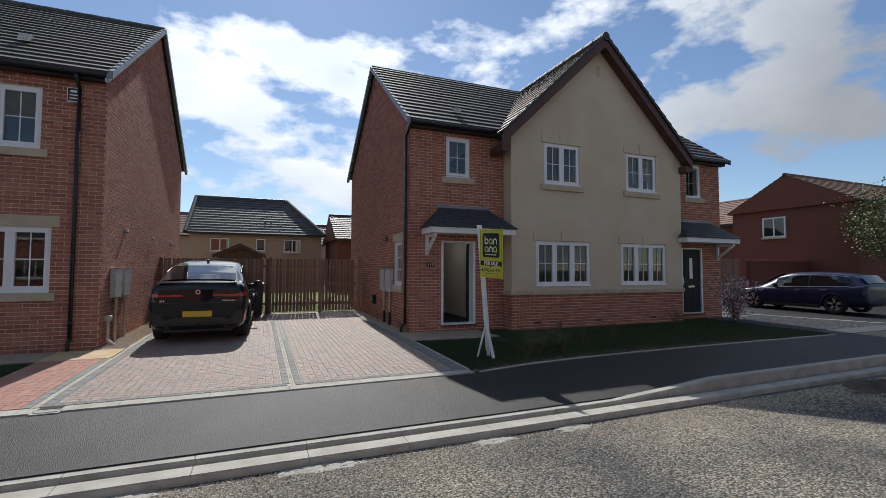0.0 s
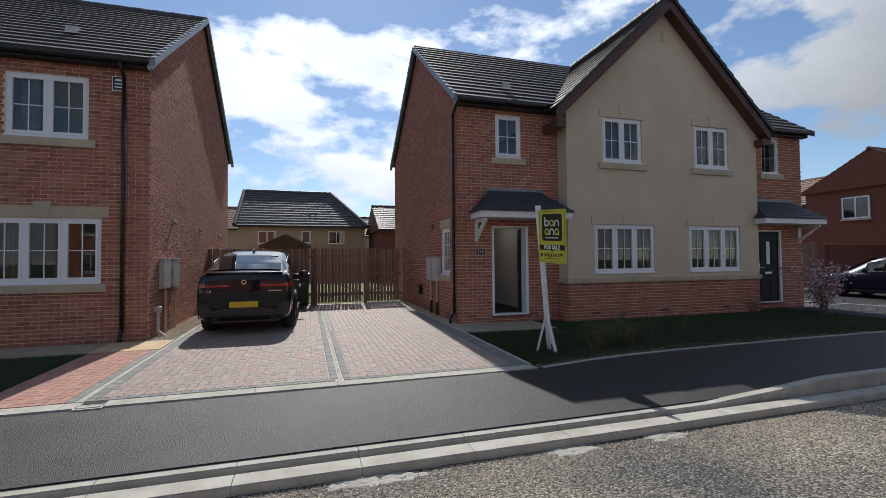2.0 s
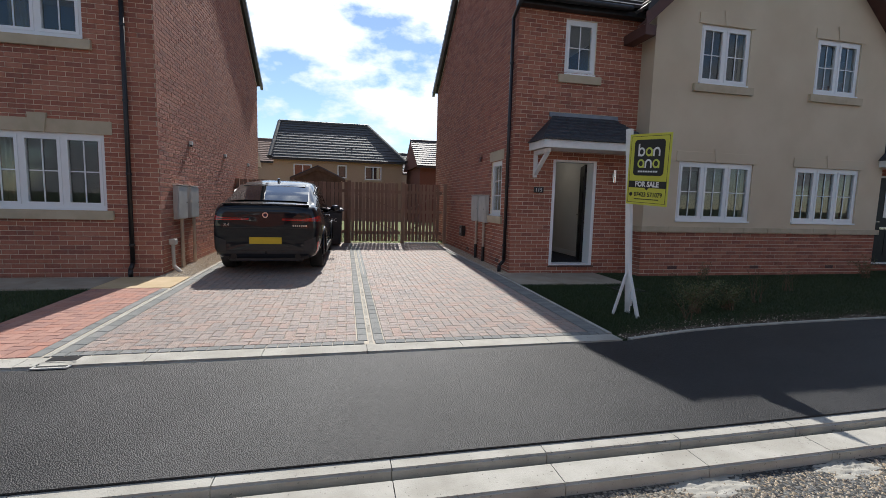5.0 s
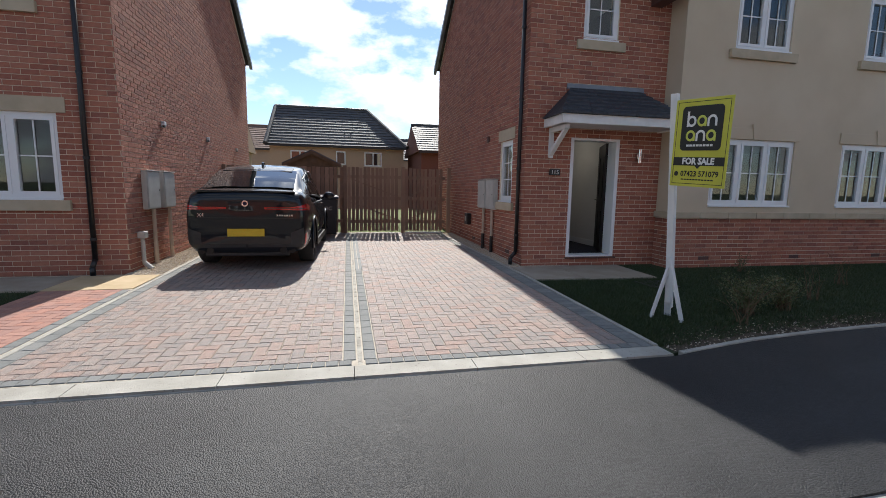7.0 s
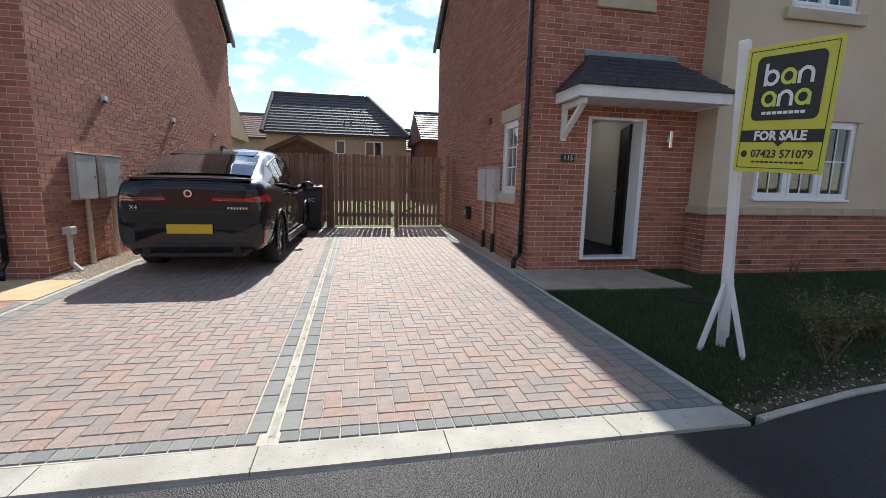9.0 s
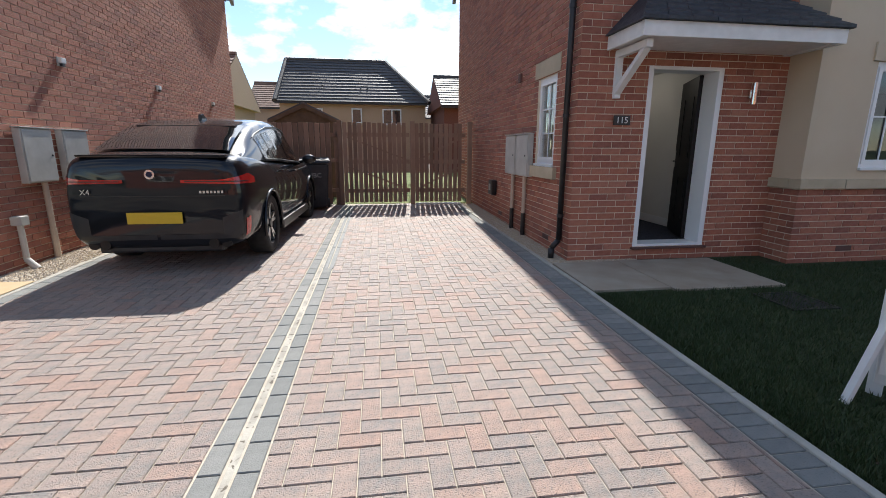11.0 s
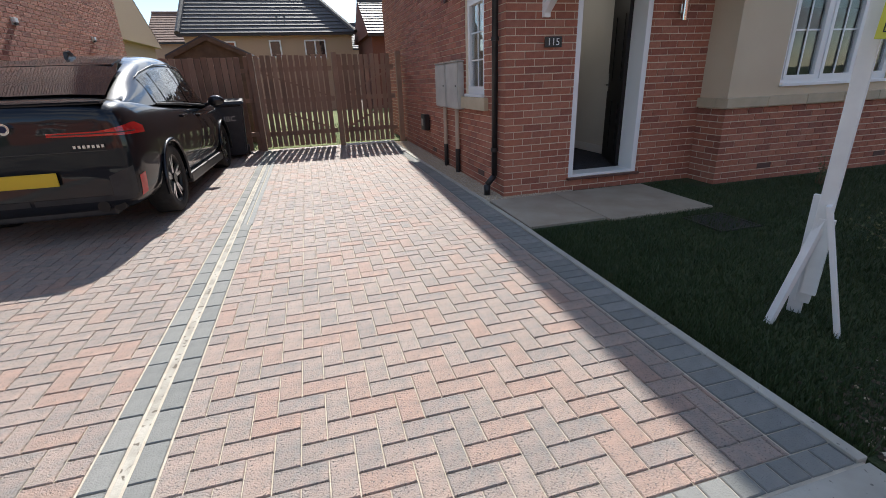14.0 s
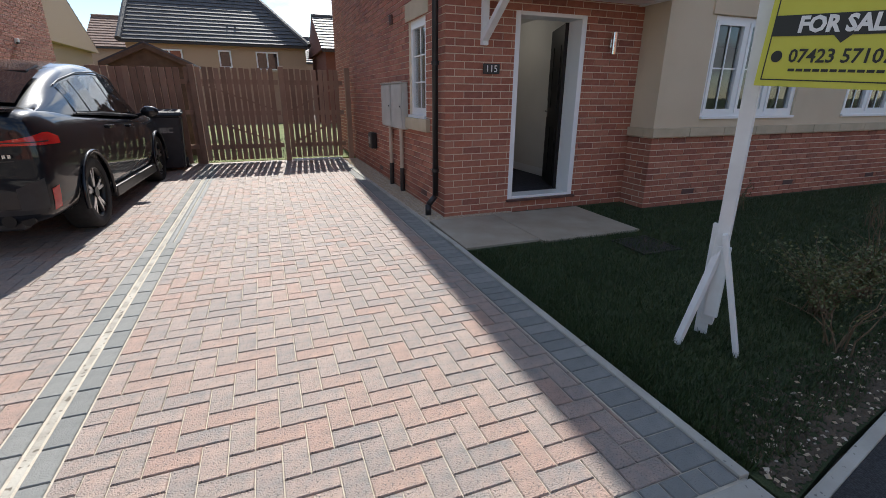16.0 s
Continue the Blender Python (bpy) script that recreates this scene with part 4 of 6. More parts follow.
def meter_box(place, turn, label, W=0.27):
    t = thing("meter_box", place, label, "meter box", "meter boxes on the side walls", turn)
    bm = boxes((-W, -0.08, 0, W, 0, 0.60), bevel=0.008)
    part("cabinet", bm, GREYBOX, t)
    part("door", boxes((-W + 0.015, -0.092, 0.015, W - 0.015, -0.0815, 0.585), bevel=0.004), GREYBOX, t)
    part("lock", rod(bmesh.new(), (0.18, -0.092, 0.3), (0.18, -0.10, 0.3), 0.012), BLACK, t)
    part("hood", boxes((-W - 0.015, -0.10, 0.6015, W + 0.015, 0, 0.615), bevel=0.003), GREYBOX, t)
    bm = rod(bmesh.new(), (0.05, -0.04, 0), (0.05, -0.04, -0.55), 0.03, 12)
    part("conduit", bm, PIPE, t, smooth=False)
    bm = rod(bmesh.new(), (0.05, -0.04, -0.55), (0.05, -0.04, -0.92), 0.034, 12)
    part("conduit_foot", bm, PIPE if turn > 0 else BLACK, t)


meter_box((-2.416, 11.86, 0.95), 90, "grey plastic meter box on the sunlit brick side wall", 0.24)
meter_box((-2.416, 12.53, 0.95), 90, "grey plastic meter box on the sunlit brick side wall", 0.24)
meter_box((3.666, 12.60, 0.95), -90, "pale meter box on the side wall of the house for sale")
meter_box((3.666, 13.19, 0.95), -90, "pale meter box on the side wall of the house for sale")


def flue(y, z):
    t = thing("flue_vent", (-2.422, y, z), "small white vent cowl on the sunlit brick side wall", "vent", "flue vents")
    part("collar", boxes((0, -0.055, -0.055, 0.014, 0.055, 0.055), bevel=0.003), GREYBOX, t)
    part("cowl", boxes((0.015, -0.045, -0.02, 0.055, 0.045, 0.05), bevel=0.008), SIGNWHITE, t)
    part("outlet", boxes((0.015, -0.03, -0.05, 0.05, 0.03, -0.021), bevel=0.004), BLACK, t)


flue(12.62, 2.38)
flue(15.2, 2.38)
flue(17.95, 2.36)
t = thing("waste_pipe", (-2.37, 11.42, 0.02), "grey waste pipe beside the meter boxes", "pipe")
bm = rod(bmesh.new(), (0, 0, 0.12), (0, 0, 0.5), 0.03, 12)
rod(bm, (0, 0, 0.12), (0.12, -0.03, 0.02), 0.035, 12)
part("pipe", bm, GREYBOX, t)
part("pipe_cap", boxes((-0.05, -0.06, 0.5, 0.06, 0.06, 0.6), bevel=0.01), GREYBOX, t)
t = thing("gas_connection_box", (3.666, 14.4, 0.50), "small black gas box on the brick side wall", "meter box")
part("case", boxes((-0.1, -0.13, 0, 0, 0.13, 0.27), bevel=0.015), BLACK, t)
part("cover", boxes((-0.108, -0.05, 0.08, -0.101, 0.06, 0.2), bevel=0.002), GREYBOX, t)
t = thing("wall_vent", (3.672, 13.05, 2.40), "small terracotta vent set in the shaded brick side wall", "vent")
part("vent_case", boxes((-0.03, -0.06, -0.06, 0, 0.06, 0.06), bevel=0.006), FASCIA, t)
part("vent_louvre", boxes(*[(-0.038, -0.045, -0.045 + 0.03 * i, -0.0305, 0.045, -0.032 + 0.03 * i) for i in range(4)]), FASCIA, t)
t = thing("house_number_plate", (4.21, 10.975, 1.665), "black house number plate with white figures", "sign")
part("plate", boxes((-0.1, -0.012, -0.05, 0.1, 0, 0.055), bevel=0.004), SIGNBLACK, t)


def text_mesh(name, body, size, material, parent, m, extrude=0.0015, align="CENTER", bold=0.0):
    cu = bpy.data.curves.new(name, "FONT")
    cu.body, cu.size, cu.extrude, cu.align_x, cu.align_y = body, size, extrude, align, "CENTER"
    cu.resolution_u, cu.offset = 2, bold
    tmp = new(name, cu)
    me = bpy.data.meshes.new_from_object(tmp.evaluated_get(bpy.context.evaluated_depsgraph_get()))
    bpy.data.objects.remove(tmp)
    me.materials.clear()
    me.materials.append(material)
    ob = new(name, me)
    ob.parent = parent
    ob.matrix_basis = m
    return ob


UPRIGHT = Matrix.Rotation(radians(90), 4, "X")
text_mesh("number", "115", 0.10, SIGNWHITE, t, Matrix.Translation((0, -0.0145, 0.0)) @ UPRIGHT)
t = thing("wall_light", (5.79, 10.985, 1.98), "slim steel up-and-down wall light beside the front door", "lamp")
bm = rod(bmesh.new(), (0, -0.07, -0.12), (0, -0.07, 0.12), 0.03, 16)
part("lamp_body", bm, CHROME, t, smooth=False)
part("backplate", boxes((-0.03, -0.04, -0.05, 0.03, -0.001, 0.05), bevel=0.003), CHROME, t)


# ---- fence, gate, shed, bin ----
def boards(parent, x0, x1, y, w, gap, z0, z1, seed):
    rnd = random.Random(seed)
    x = x0
    while x + w <= x1 + 0.01:
        h = z1 + rnd.uniform(-0.012, 0.012)
        bm = boxes((0, -0.02, z0, w, 0, h), bevel=0.003)
        ob = part("board", bm, FENCE, parent)
        ob.matrix_basis = Matrix.Translation((x, y, 0)) @ Matrix.Rotation(rnd.uniform(-0.006, 0.006), 4, "Y")
        x += w + gap


FY = 16.3
FZ = gz(FY)
fence = thing("fence", (-2.43, FY, FZ), "brown stained close-board timber fence behind the parked car", "fence")
boards(fence, 0.02, 2.99, 0, 0.095, 0.016, 0.03, 1.78, 3)
part("rail", boxes((0, 0.002, 0.3, 3.03, 0.05, 0.38), (0, 0.002, 0.95, 3.03, 0.05, 1.03), (0, 0.002, 1.5, 3.03, 0.05, 1.58)), FENCE, fence)
for x in (0.0, 1.5, 2.96):
    part("post", boxes((x, 0.052, -0.2, x + 0.1, 0.152, 1.8), bevel=0.006), FENCE, fence)


def gate(x, w, seed, label, flip):
    g = thing("garden_gate", (x, FY, FZ), label, "gate")
    boards(g, 0.0, w, 0, 0.083, 0.025, 0.07, 1.80, seed)
    part("rail", boxes((0, 0.002, 0.28, w, 0.04, 0.37)), FENCE, g)
    part("rail", boxes((0, 0.002, 0.92, w, 0.04, 1.01)), FENCE, g)
    part("rail", boxes((0, 0.002, 1.5, w, 0.04, 1.59)), FENCE, g)
    a, b = (0.05, w - 0.05) if flip else (w - 0.05, 0.05)
    for z in (0.38, 1.02):
        bm = bmesh.new()
        prism(bm, [(a, z), (a + (0.09 if flip else -0.09), z), (b, z + 0.47), (b + (-0.09 if flip else 0.09), z + 0.47)], 0.002, 0.036)
        part("brace", bm, FENCE, g)
    return g


gate(0.73, 1.45, 5, "wide brown slatted timber gate leaf at the end of the drive", False)
gate(2.31, 1.14, 7, "narrow brown slatted timber gate leaf beside the house wall", True)
for x in (0.62, 2.20, 3.50):
    t = thing("gate_post", (x, FY, FZ), "brown timber gate post", "post", "gate posts")
    part("shaft", boxes((0, -0.04, -0.2, 0.1, 0.06, 1.84), bevel=0.006), FENCE, t)
t = thing("gravel_board", (2.31, FY - 0.06, FZ), "pale timber board lying below the narrow gate", "board")
part("plank", boxes((0, -0.03, 0.0, 1.03, 0.03, 0.045), bevel=0.004), PAINT, t)

shed = thing("shed", (-1.02, 18.0, 0.10), "small brown timber shed behind the fence", "shed")
bm = boxes((0, 0, 0, 1.44, 1.7, 1.93))
prism(bm, [(0, 1.93), (1.44, 1.93), (0.72, 2.28)], 0, 1.7)
part("shed_wall", bm, TIMBER, shed)
for s in (-1, 1):
    bm = bmesh.new()
    prism(bm, [(0.72, 2.31), (0.72 + s * 0.86, 1.90), (0.72 + s * 0.86, 1.94), (0.72, 2.35)], -0.12, 1.82)
    part("shed_roof", bm, CHIP, shed)
    bm = bmesh.new()
    prism(bm, [(0.72, 2.31), (0.72 + s * 0.86, 1.90), (0.72 + s * 0.86, 1.81), (0.72, 2.21)], -0.14, -0.121)
    part("bargeboard", bm, TIMBER, shed)
for k in range(11):
    part("cladding_board", boxes((0, -0.014, 0.02 + k * 0.158, 1.44, -0.002, 0.16 + k * 0.158)), TIMBER, shed)


def wheelie_bin(x, y, turn):
    b = thing("wheelie_bin", (x, y, gz(y)), "dark wheeled refuse bin beside the fence", "bin", turn=turn)
    bm = bmesh.new()
    lo, hi = [(-0.22, -0.25), (0.22, -0.25), (0.22, 0.22), (-0.22, 0.22)], [(-0.28, -0.33), (0.28, -0.33), (0.28, 0.33), (-0.28, 0.33)]
    v0 = [bm.verts.new((*p, 0.06)) for p in lo]
    v1 = [bm.verts.new((*p, 0.96)) for p in hi]
    bm.faces.new(v0[::-1]), bm.faces.new(v1)
    for i in range(4):
        bm.faces.new((v0[i], v0[(i + 1) % 4], v1[(i + 1) % 4], v1[i]))
    bmesh.ops.bevel(bm, geom=bm.edges[:], offset=0.03, segments=3, affect="EDGES")
    part("bin_body", bm, BINPLASTIC, b)
    bm = bmesh.new()
    prism(bm, [(-0.37, 0.965), (0.36, 0.965), (0.36, 1.04), (0.1, 1.07), (-0.33, 1.02)], -0.30, 0.30, "x")
    bmesh.ops.bevel(bm, geom=bm.edges[:], offset=0.015, segments=2, affect="EDGES")
    part("lid", bm, BINPLASTIC, b)
    bm = rod(bmesh.new(), (-0.25, 0.40, 1.0), (0.25, 0.40, 1.0), 0.016, 10)
    part("handle", bm, BINPLASTIC, b)
    for x in (-0.26, 0.22):
        bm = rod(bmesh.new(), (x, 0.24, 0.1), (x + 0.045, 0.24, 0.1), 0.1, 18)
        part("wheel", bm, BLACK, b)
    text_mesh("lettering", "HBC", 0.13, GREYBOX, b, Matrix.Translation((0, -0.335, 0.72)) @ Matrix.Rotation(radians(5), 4, "X") @ UPRIGHT)
    return b


wheelie_bin(0.18, 15.75, 6)


# ---- cars ----
CARPAINT = mat("black_car_paint", (0.006, 0.007, 0.010), rough=0.35, coat=0.9, spec=0.08)
BLUEPAINT = mat("blue_car_paint", (0.004, 0.007, 0.035), rough=0.3, coat=0.5, spec=0.2)
CARGLASS = mat("dark_car_glass", (0.012, 0.014, 0.016), rough=0.03, coat=1.0, spec=0.9)
TYRE = mat("tyre_rubber", (0.012, 0.012, 0.012), (0.02, 0.02, 0.02), 20, 0.85)
ALLOY = mat("alloy_wheel", (0.62, 0.62, 0.63), rough=0.32, metal=1.0)
DARKALLOY = mat("dark_alloy", (0.02, 0.02, 0.02), rough=0.3, metal=0.6)
REDLAMP = mat("red_lamp_lens", (0.45, 0.01, 0.01), rough=0.08, coat=1.0)
PLATE = mat("yellow_number_plate", (0.62, 0.40, 0.02), rough=0.4)


def smooth_mesh(bm, levels, material, name, cutters=()):
    """The subdivided form of bm, with the cutters taken out of it."""
    me = bpy.data.meshes.new(name)
    bm.to_mesh(me)
    bm.free()
    tmp = new(name, me)
    s = tmp.modifiers.new("s", "SUBSURF")
    s.levels = levels
    gone = []
    for c in cutters:
        cm = bpy.data.meshes.new("cut")
        c.to_mesh(cm)
        c.free()
        co = new("cut", cm)
        gone.append(co)
        b = tmp.modifiers.new("b", "BOOLEAN")
        b.operation, b.object, b.solver = "DIFFERENCE", co, "EXACT"
    bpy.context.view_layer.update()
    out = bpy.data.meshes.new_from_object(tmp.evaluated_get(bpy.context.evaluated_depsgraph_get()))
    for o in gone + [tmp]:
        bpy.data.objects.remove(o)
    out.materials.clear()
    out.materials.append(material)
    out.polygons.foreach_set("use_smooth", [True] * len(out.polygons))
    return out


def lerp_rows(rows, y):
    for a, b in zip(rows, rows[1:]):
        if a[0] <= y <= b[0]:
            t = (y - a[0]) / (b[0] - a[0])
            return [p + (q - p) * t for p, q in zip(a, b)]
    return list(rows[0] if y < rows[0][0] else rows[-1])


def wheel(parent, x, y, r, rim):
    s = 1 if x > 0 else -1
    w = sub("wheel", (x, y, r), parent)
    bm = bmesh.new()
    prof = [(r * 0.70, -0.11), (r * 0.93, -0.12), (r, -0.095), (r * 1.0, 0.095), (r * 0.93, 0.12), (r * 0.70, 0.11)]
    n = 40
    rings = [[bm.verts.new((q, p * math.cos(k * math.tau / n), p * math.sin(k * math.tau / n))) for k in range(n)] for p, q in prof]
    for i in range(len(prof)):
        a, b = rings[i], rings[(i + 1) % len(prof)]
        for k in range(n):
            bm.faces.new((a[k], a[(k + 1) % n], b[(k + 1) % n], b[k]))
    bmesh.ops.recalc_face_normals(bm, faces=bm.faces[:])
    part("tyre", bm, TYRE, w, smooth=True)
    bm = bmesh.new()
    prof = [(r * 0.72, 0.10), (r * 0.67, 0.11), (r * 0.65, 0.06), (r * 0.64, -0.09)]
    rings = [[bm.verts.new((s * q, p * math.cos(k * math.tau / n), p * math.sin(k * math.tau / n))) for k in range(n)] for p, q in prof]
    for a, b in zip(rings, rings[1:]):
        for k in range(n):
            bm.faces.new((a[k], a[(k + 1) % n], b[(k + 1) % n], b[k]))
    part("rim", bm, rim, w, smooth=True)
    part("brake_disc", rod(bmesh.new(), (s * 0.0, 0, 0), (s * 0.03, 0, 0), r * 0.5, 24), DARKALLOY, w)
    bm = bmesh.new()
    for k in range(5):
        for d in (-0.17, 0.17):
            a = k * math.tau / 5 + 0.3
            p0 = Vector((s * 0.085, 0.05 * math.cos(a), 0.05 * math.sin(a)))
            p1 = Vector((s * 0.095, r * 0.68 * math.cos(a + d), r * 0.68 * math.sin(a + d)))
            dirn = (p1 - p0).normalized()
            side = Vector((1, 0, 0)).cross(dirn) * 0.02
            th = Vector((s * 0.03, 0, 0))
            v = [bm.verts.new(q) for q in (p0 - side, p0 + side, p1 + side * 0.75, p1 - side * 0.75, p0 - side - th, p0 + side - th, p1 + side * 0.75 - th, p1 - side * 0.75 - th)]
            for f in ((0, 1, 2, 3), (4, 7, 6, 5), (0, 4, 5, 1), (1, 5, 6, 2), (2, 6, 7, 3), (3, 7, 4, 0)):
                bm.faces.new([v[i] for i in f])
    bmesh.ops.recalc_face_normals(bm, faces=bm.faces[:])
    part("spokes", bm, ALLOY, w)
    part("hub_cap", rod(bmesh.new(), (s * 0.07, 0, 0), (s * 0.1, 0, 0), 0.055, 18), DARKALLOY, w)


BODY_TREES = {}


def drape(c, name, a0, a1, low, high, material, label="", n=14, y0=-1.5, off=0.007):
    """A skin panel laid on the body, between two bearings seen from (0, y0), rearwards being 0 and the right side 90."""
    bm = bmesh.new()
    grid = []
    for i in range(n + 1):
        a = radians(a0 + (a1 - a0) * i / n)
        d = Vector((math.sin(a), -math.cos(a), 0))
        col = []
        for k in range(4):
            z = low(i / n) + (high(i / n) - low(i / n)) * k / 3
            hit = BODY_TREES[c.name].ray_cast(Vector((0, y0, z)) + d * 3, -d)
            p = hit[0] if hit[0] is not None else Vector((0, y0, z)) + d
            col.append(bm.verts.new(p + d * off))
        grid.append(col)
    for p, q in zip(grid, grid[1:]):
        for k in range(3):
            bm.faces.new((p[k], p[k + 1], q[k + 1], q[k]))
    bmesh.ops.recalc_face_normals(bm, faces=bm.faces[:])
    return part(name, bm, material, c, label, smooth=True)


def car(place, turn, paint, body, cabin, glass_rear, wheels, r, label, coupe):
    c = thing("car", place, label, "car", turn=turn)
    ring = [(0, 0), (0.72, 0.0), (0.93, 0.06), (0.99, 0.22), (1.0, 0.45), (1.0, 0.62), (0.975, 0.80), (0.94, 0.93), (0.85, 1.0), (0.5, 1.025), (0, 1.03)]
    bm = bmesh.new()
    rows = []
    for y, w, z0, z1 in body:
        pts = [(w * a, z0 + (z1 - z0) * b) for a, b in ring]
        pts = [(-a, b) for a, b in pts[:0:-1]][1:] + pts if False else pts
        loop = [bm.verts.new((a, y, b)) for a, b in pts] + [bm.verts.new((-a, y, b)) for a, b in pts[-2:0:-1]]
        rows.append(loop)
    n = len(rows[0])
    for a, b in zip(rows, rows[1:]):
        for k in range(n):
            bm.faces.new((a[k], a[(k + 1) % n], b[(k + 1) % n], b[k]))
    bm.faces.new(rows[0][::-1]), bm.faces.new(rows[-1])
    bmesh.ops.recalc_face_normals(bm, faces=bm.faces[:])
    cuts = []
    for y in wheels:
        for s in (-1, 1):
            cut = rod(bmesh.new(), (s * 0.55, y, r), (s * 1.2, y, r), r + 0.055, 40)
            cuts.append(cut)
    me = smooth_mesh(bm, 3, paint, "body", cuts)
    shell = bmesh.new()
    shell.from_mesh(me)
    BODY_TREES[c.name] = BVHTree.FromBMesh(shell)
    shell.free()
    ob = new("body", me)
    ob.parent = c
    # cabin
    bm = bmesh.new()
    rows = []
    for y, wb, zb, wr, zr in cabin:
        pts = [(wb, zb), (wb * 0.5 + wr * 0.5 + 0.02, zb + (zr - zb) * 0.5), (wr + 0.025, zr - 0.075), (wr * 0.92, zr - 0.02), (wr * 0.5, zr + 0.005), (0, zr + 0.012)]
        rows.append([bm.verts.new((a, y, b)) for a, b in pts] + [bm.verts.new((-a, y, b)) for a, b in pts[-2::-1]])
    for a, b in zip(rows, rows[1:]):
        for k in range(len(a) - 1):
            bm.faces.new((a[k], a[k + 1], b[k + 1], b[k]))
    bmesh.ops.recalc_face_normals(bm, faces=bm.faces[:])
    me = smooth_mesh(bm, 2, paint, "cabin")
    ob = new("cabin", me)
    ob.parent = c

    def side_pt(y, t, s, off=0.012):
        _, wb, zb, wr, zr = lerp_rows(cabin, y)
        x0, z0, x1, z1 = wb, zb, wr + 0.025, zr - 0.075
        xm, zm = wb * 0.5 + wr * 0.5 + 0.02, zb + (zr - zb) * 0.5
        x = (1 - t) ** 2 * x0 + 2 * t * (1 - t) * (2 * xm - 0.5 * (x0 + x1)) + t * t * x1
        return Vector((s * (x + off), y, z0 + (z1 - z0) * t))

    ys0, ys1 = cabin[1][0] + (0.35 if coupe else 0.15), cabin[-2][0] + 0.12
    doors = (ys0 + (ys1 - ys0) * 0.16, ys0 + (ys1 - ys0) * 0.52)
    cuts_y = [ys0, doors[0], doors[1], ys1]
    for s in (-1, 1):
        for a, b in zip(cuts_y, cuts_y[1:]):
            bm = bmesh.new()
            N = 8
            grid = []
            for i in range(N + 1):
                y = a + 0.02 + (b - a - 0.04) * i / N
                _, wb, zb, wr, zr = lerp_rows(cabin, y)
                grid.append([bm.verts.new(side_pt(y, t, s)) for t in (0.10, 0.35, 0.6, 0.86)])
            for p, q in zip(grid, grid[1:]):
                for k in range(3):
                    bm.faces.new((p[k], p[k + 1], q[k + 1], q[k]))
            bmesh.ops.solidify(bm, geom=bm.faces[:], thickness=0.012)
            part("side_window", bm, CARGLASS, c, smooth=False)
        bm = bmesh.new()
        line = [side_pt(ys0 + (ys1 - ys0) * i / 16, 0.93, s, 0.014) for i in range(17)]
        low = [side_pt(ys0 + (ys1 - ys0) * i / 16, 0.05, s, 0.014) for i in range(17)]
        for seq in (line, low):
            tube(bm, seq, 0.008, 6)
        part("window_trim", bm, CHROME if not coupe else BLACK, c)
        mir = [(s * 0.94, cabin[-2][0] - 0.02, cabin[-2][2] + 0.02), (s * 1.03, cabin[-2][0] - 0.02, cabin[-2][2] + 0.08)]
        bm = bmesh.new()
        bmesh.ops.create_uvsphere(bm, u_segments=16, v_segments=10, radius=1.0, matrix=Matrix.Translation(mir[1]) @ Matrix.Diagonal((0.115, 0.07, 0.075, 1)))
        rod(bm, (s * 0.86, mir[0][1], mir[0][2]), mir[1], 0.025, 8)
        part("door_mirror", bm, paint, c, smooth=True)
        for y in (doors[0] + 0.25, doors[1] + 0.22):
            wbody = lerp_rows(body, y)[1]
            z = lerp_rows(body, y)[2] + (lerp_rows(body, y)[3] - lerp_rows(body, y)[2]) * 0.80
            bm = boxes((min(s * wbody * 0.95, s * (wbody + 0.025)), y, z, max(s * wbody * 0.95, s * (wbody + 0.025)), y + 0.2, z + 0.032), bevel=0.01)
            part("door_handle", bm, CHROME if not coupe else paint, c)
        y0, y1 = wheels[0] + r + 0.1, wheels[1] - r - 0.1
        wb = lerp_rows(body, 0)[1]
        bm = boxes((min(s * (wb - 0.08), s * (wb + 0.012)), y0, body[4][2] - 0.02, max(s * (wb - 0.08), s * (wb + 0.012)), y1, body[4][2] + 0.10), bevel=0.02)
        part("side_skirt", bm, BLACK, c)
        for y in wheels:
            bm = bmesh.new()
            R = r + 0.05
            ww = lerp_rows(body, y)[1]
            arc = [Vector((s * (ww - 0.004), y + R * math.cos(a), r + R * math.sin(a))) for a in [radians(-12 + 204 * i / 24) for i in range(25)]]
            tube(bm, arc, 0.02, 8)
            part("wheel_arch", bm, paint, c, smooth=True)
            wheel(c, s * (ww - 0.14), y, r, DARKALLOY)
    part("wheel_well", boxes((-0.6, wheels[0] - r, 0.25, 0.6, wheels[0] + r, 0.8), (-0.6, wheels[1] - r, 0.25, 0.6, wheels[1] + r, 0.8)), BLACK, c)
    # front and rear screens
    for key, ya, yb in (("rear_window", glass_rear[0], glass_rear[1]), ("windscreen", cabin[-2][0] + 0.02, cabin[-1][0] - 0.03)):
        bm = bmesh.new()
        grid = []
        for i in range(9):
            y = ya + (yb - ya) * i / 8
            _, wb, zb, wr, zr = lerp_rows(cabin, y)
            z = zr + 0.016
            grid.append([bm.verts.new((wr * f, y, z + (0.012 if abs(f) < 0.6 else -0.004))) for f in (-0.93, -0.55, 0, 0.55, 0.93)])
        for p, q in zip(grid, grid[1:]):
            for k in range(4):
                bm.faces.new((p[k], p[k + 1], q[k + 1], q[k]))
        bmesh.ops.recalc_face_normals(bm, faces=bm.faces[:])
        part(key, bm, CARGLASS, c, smooth=True)
    return c


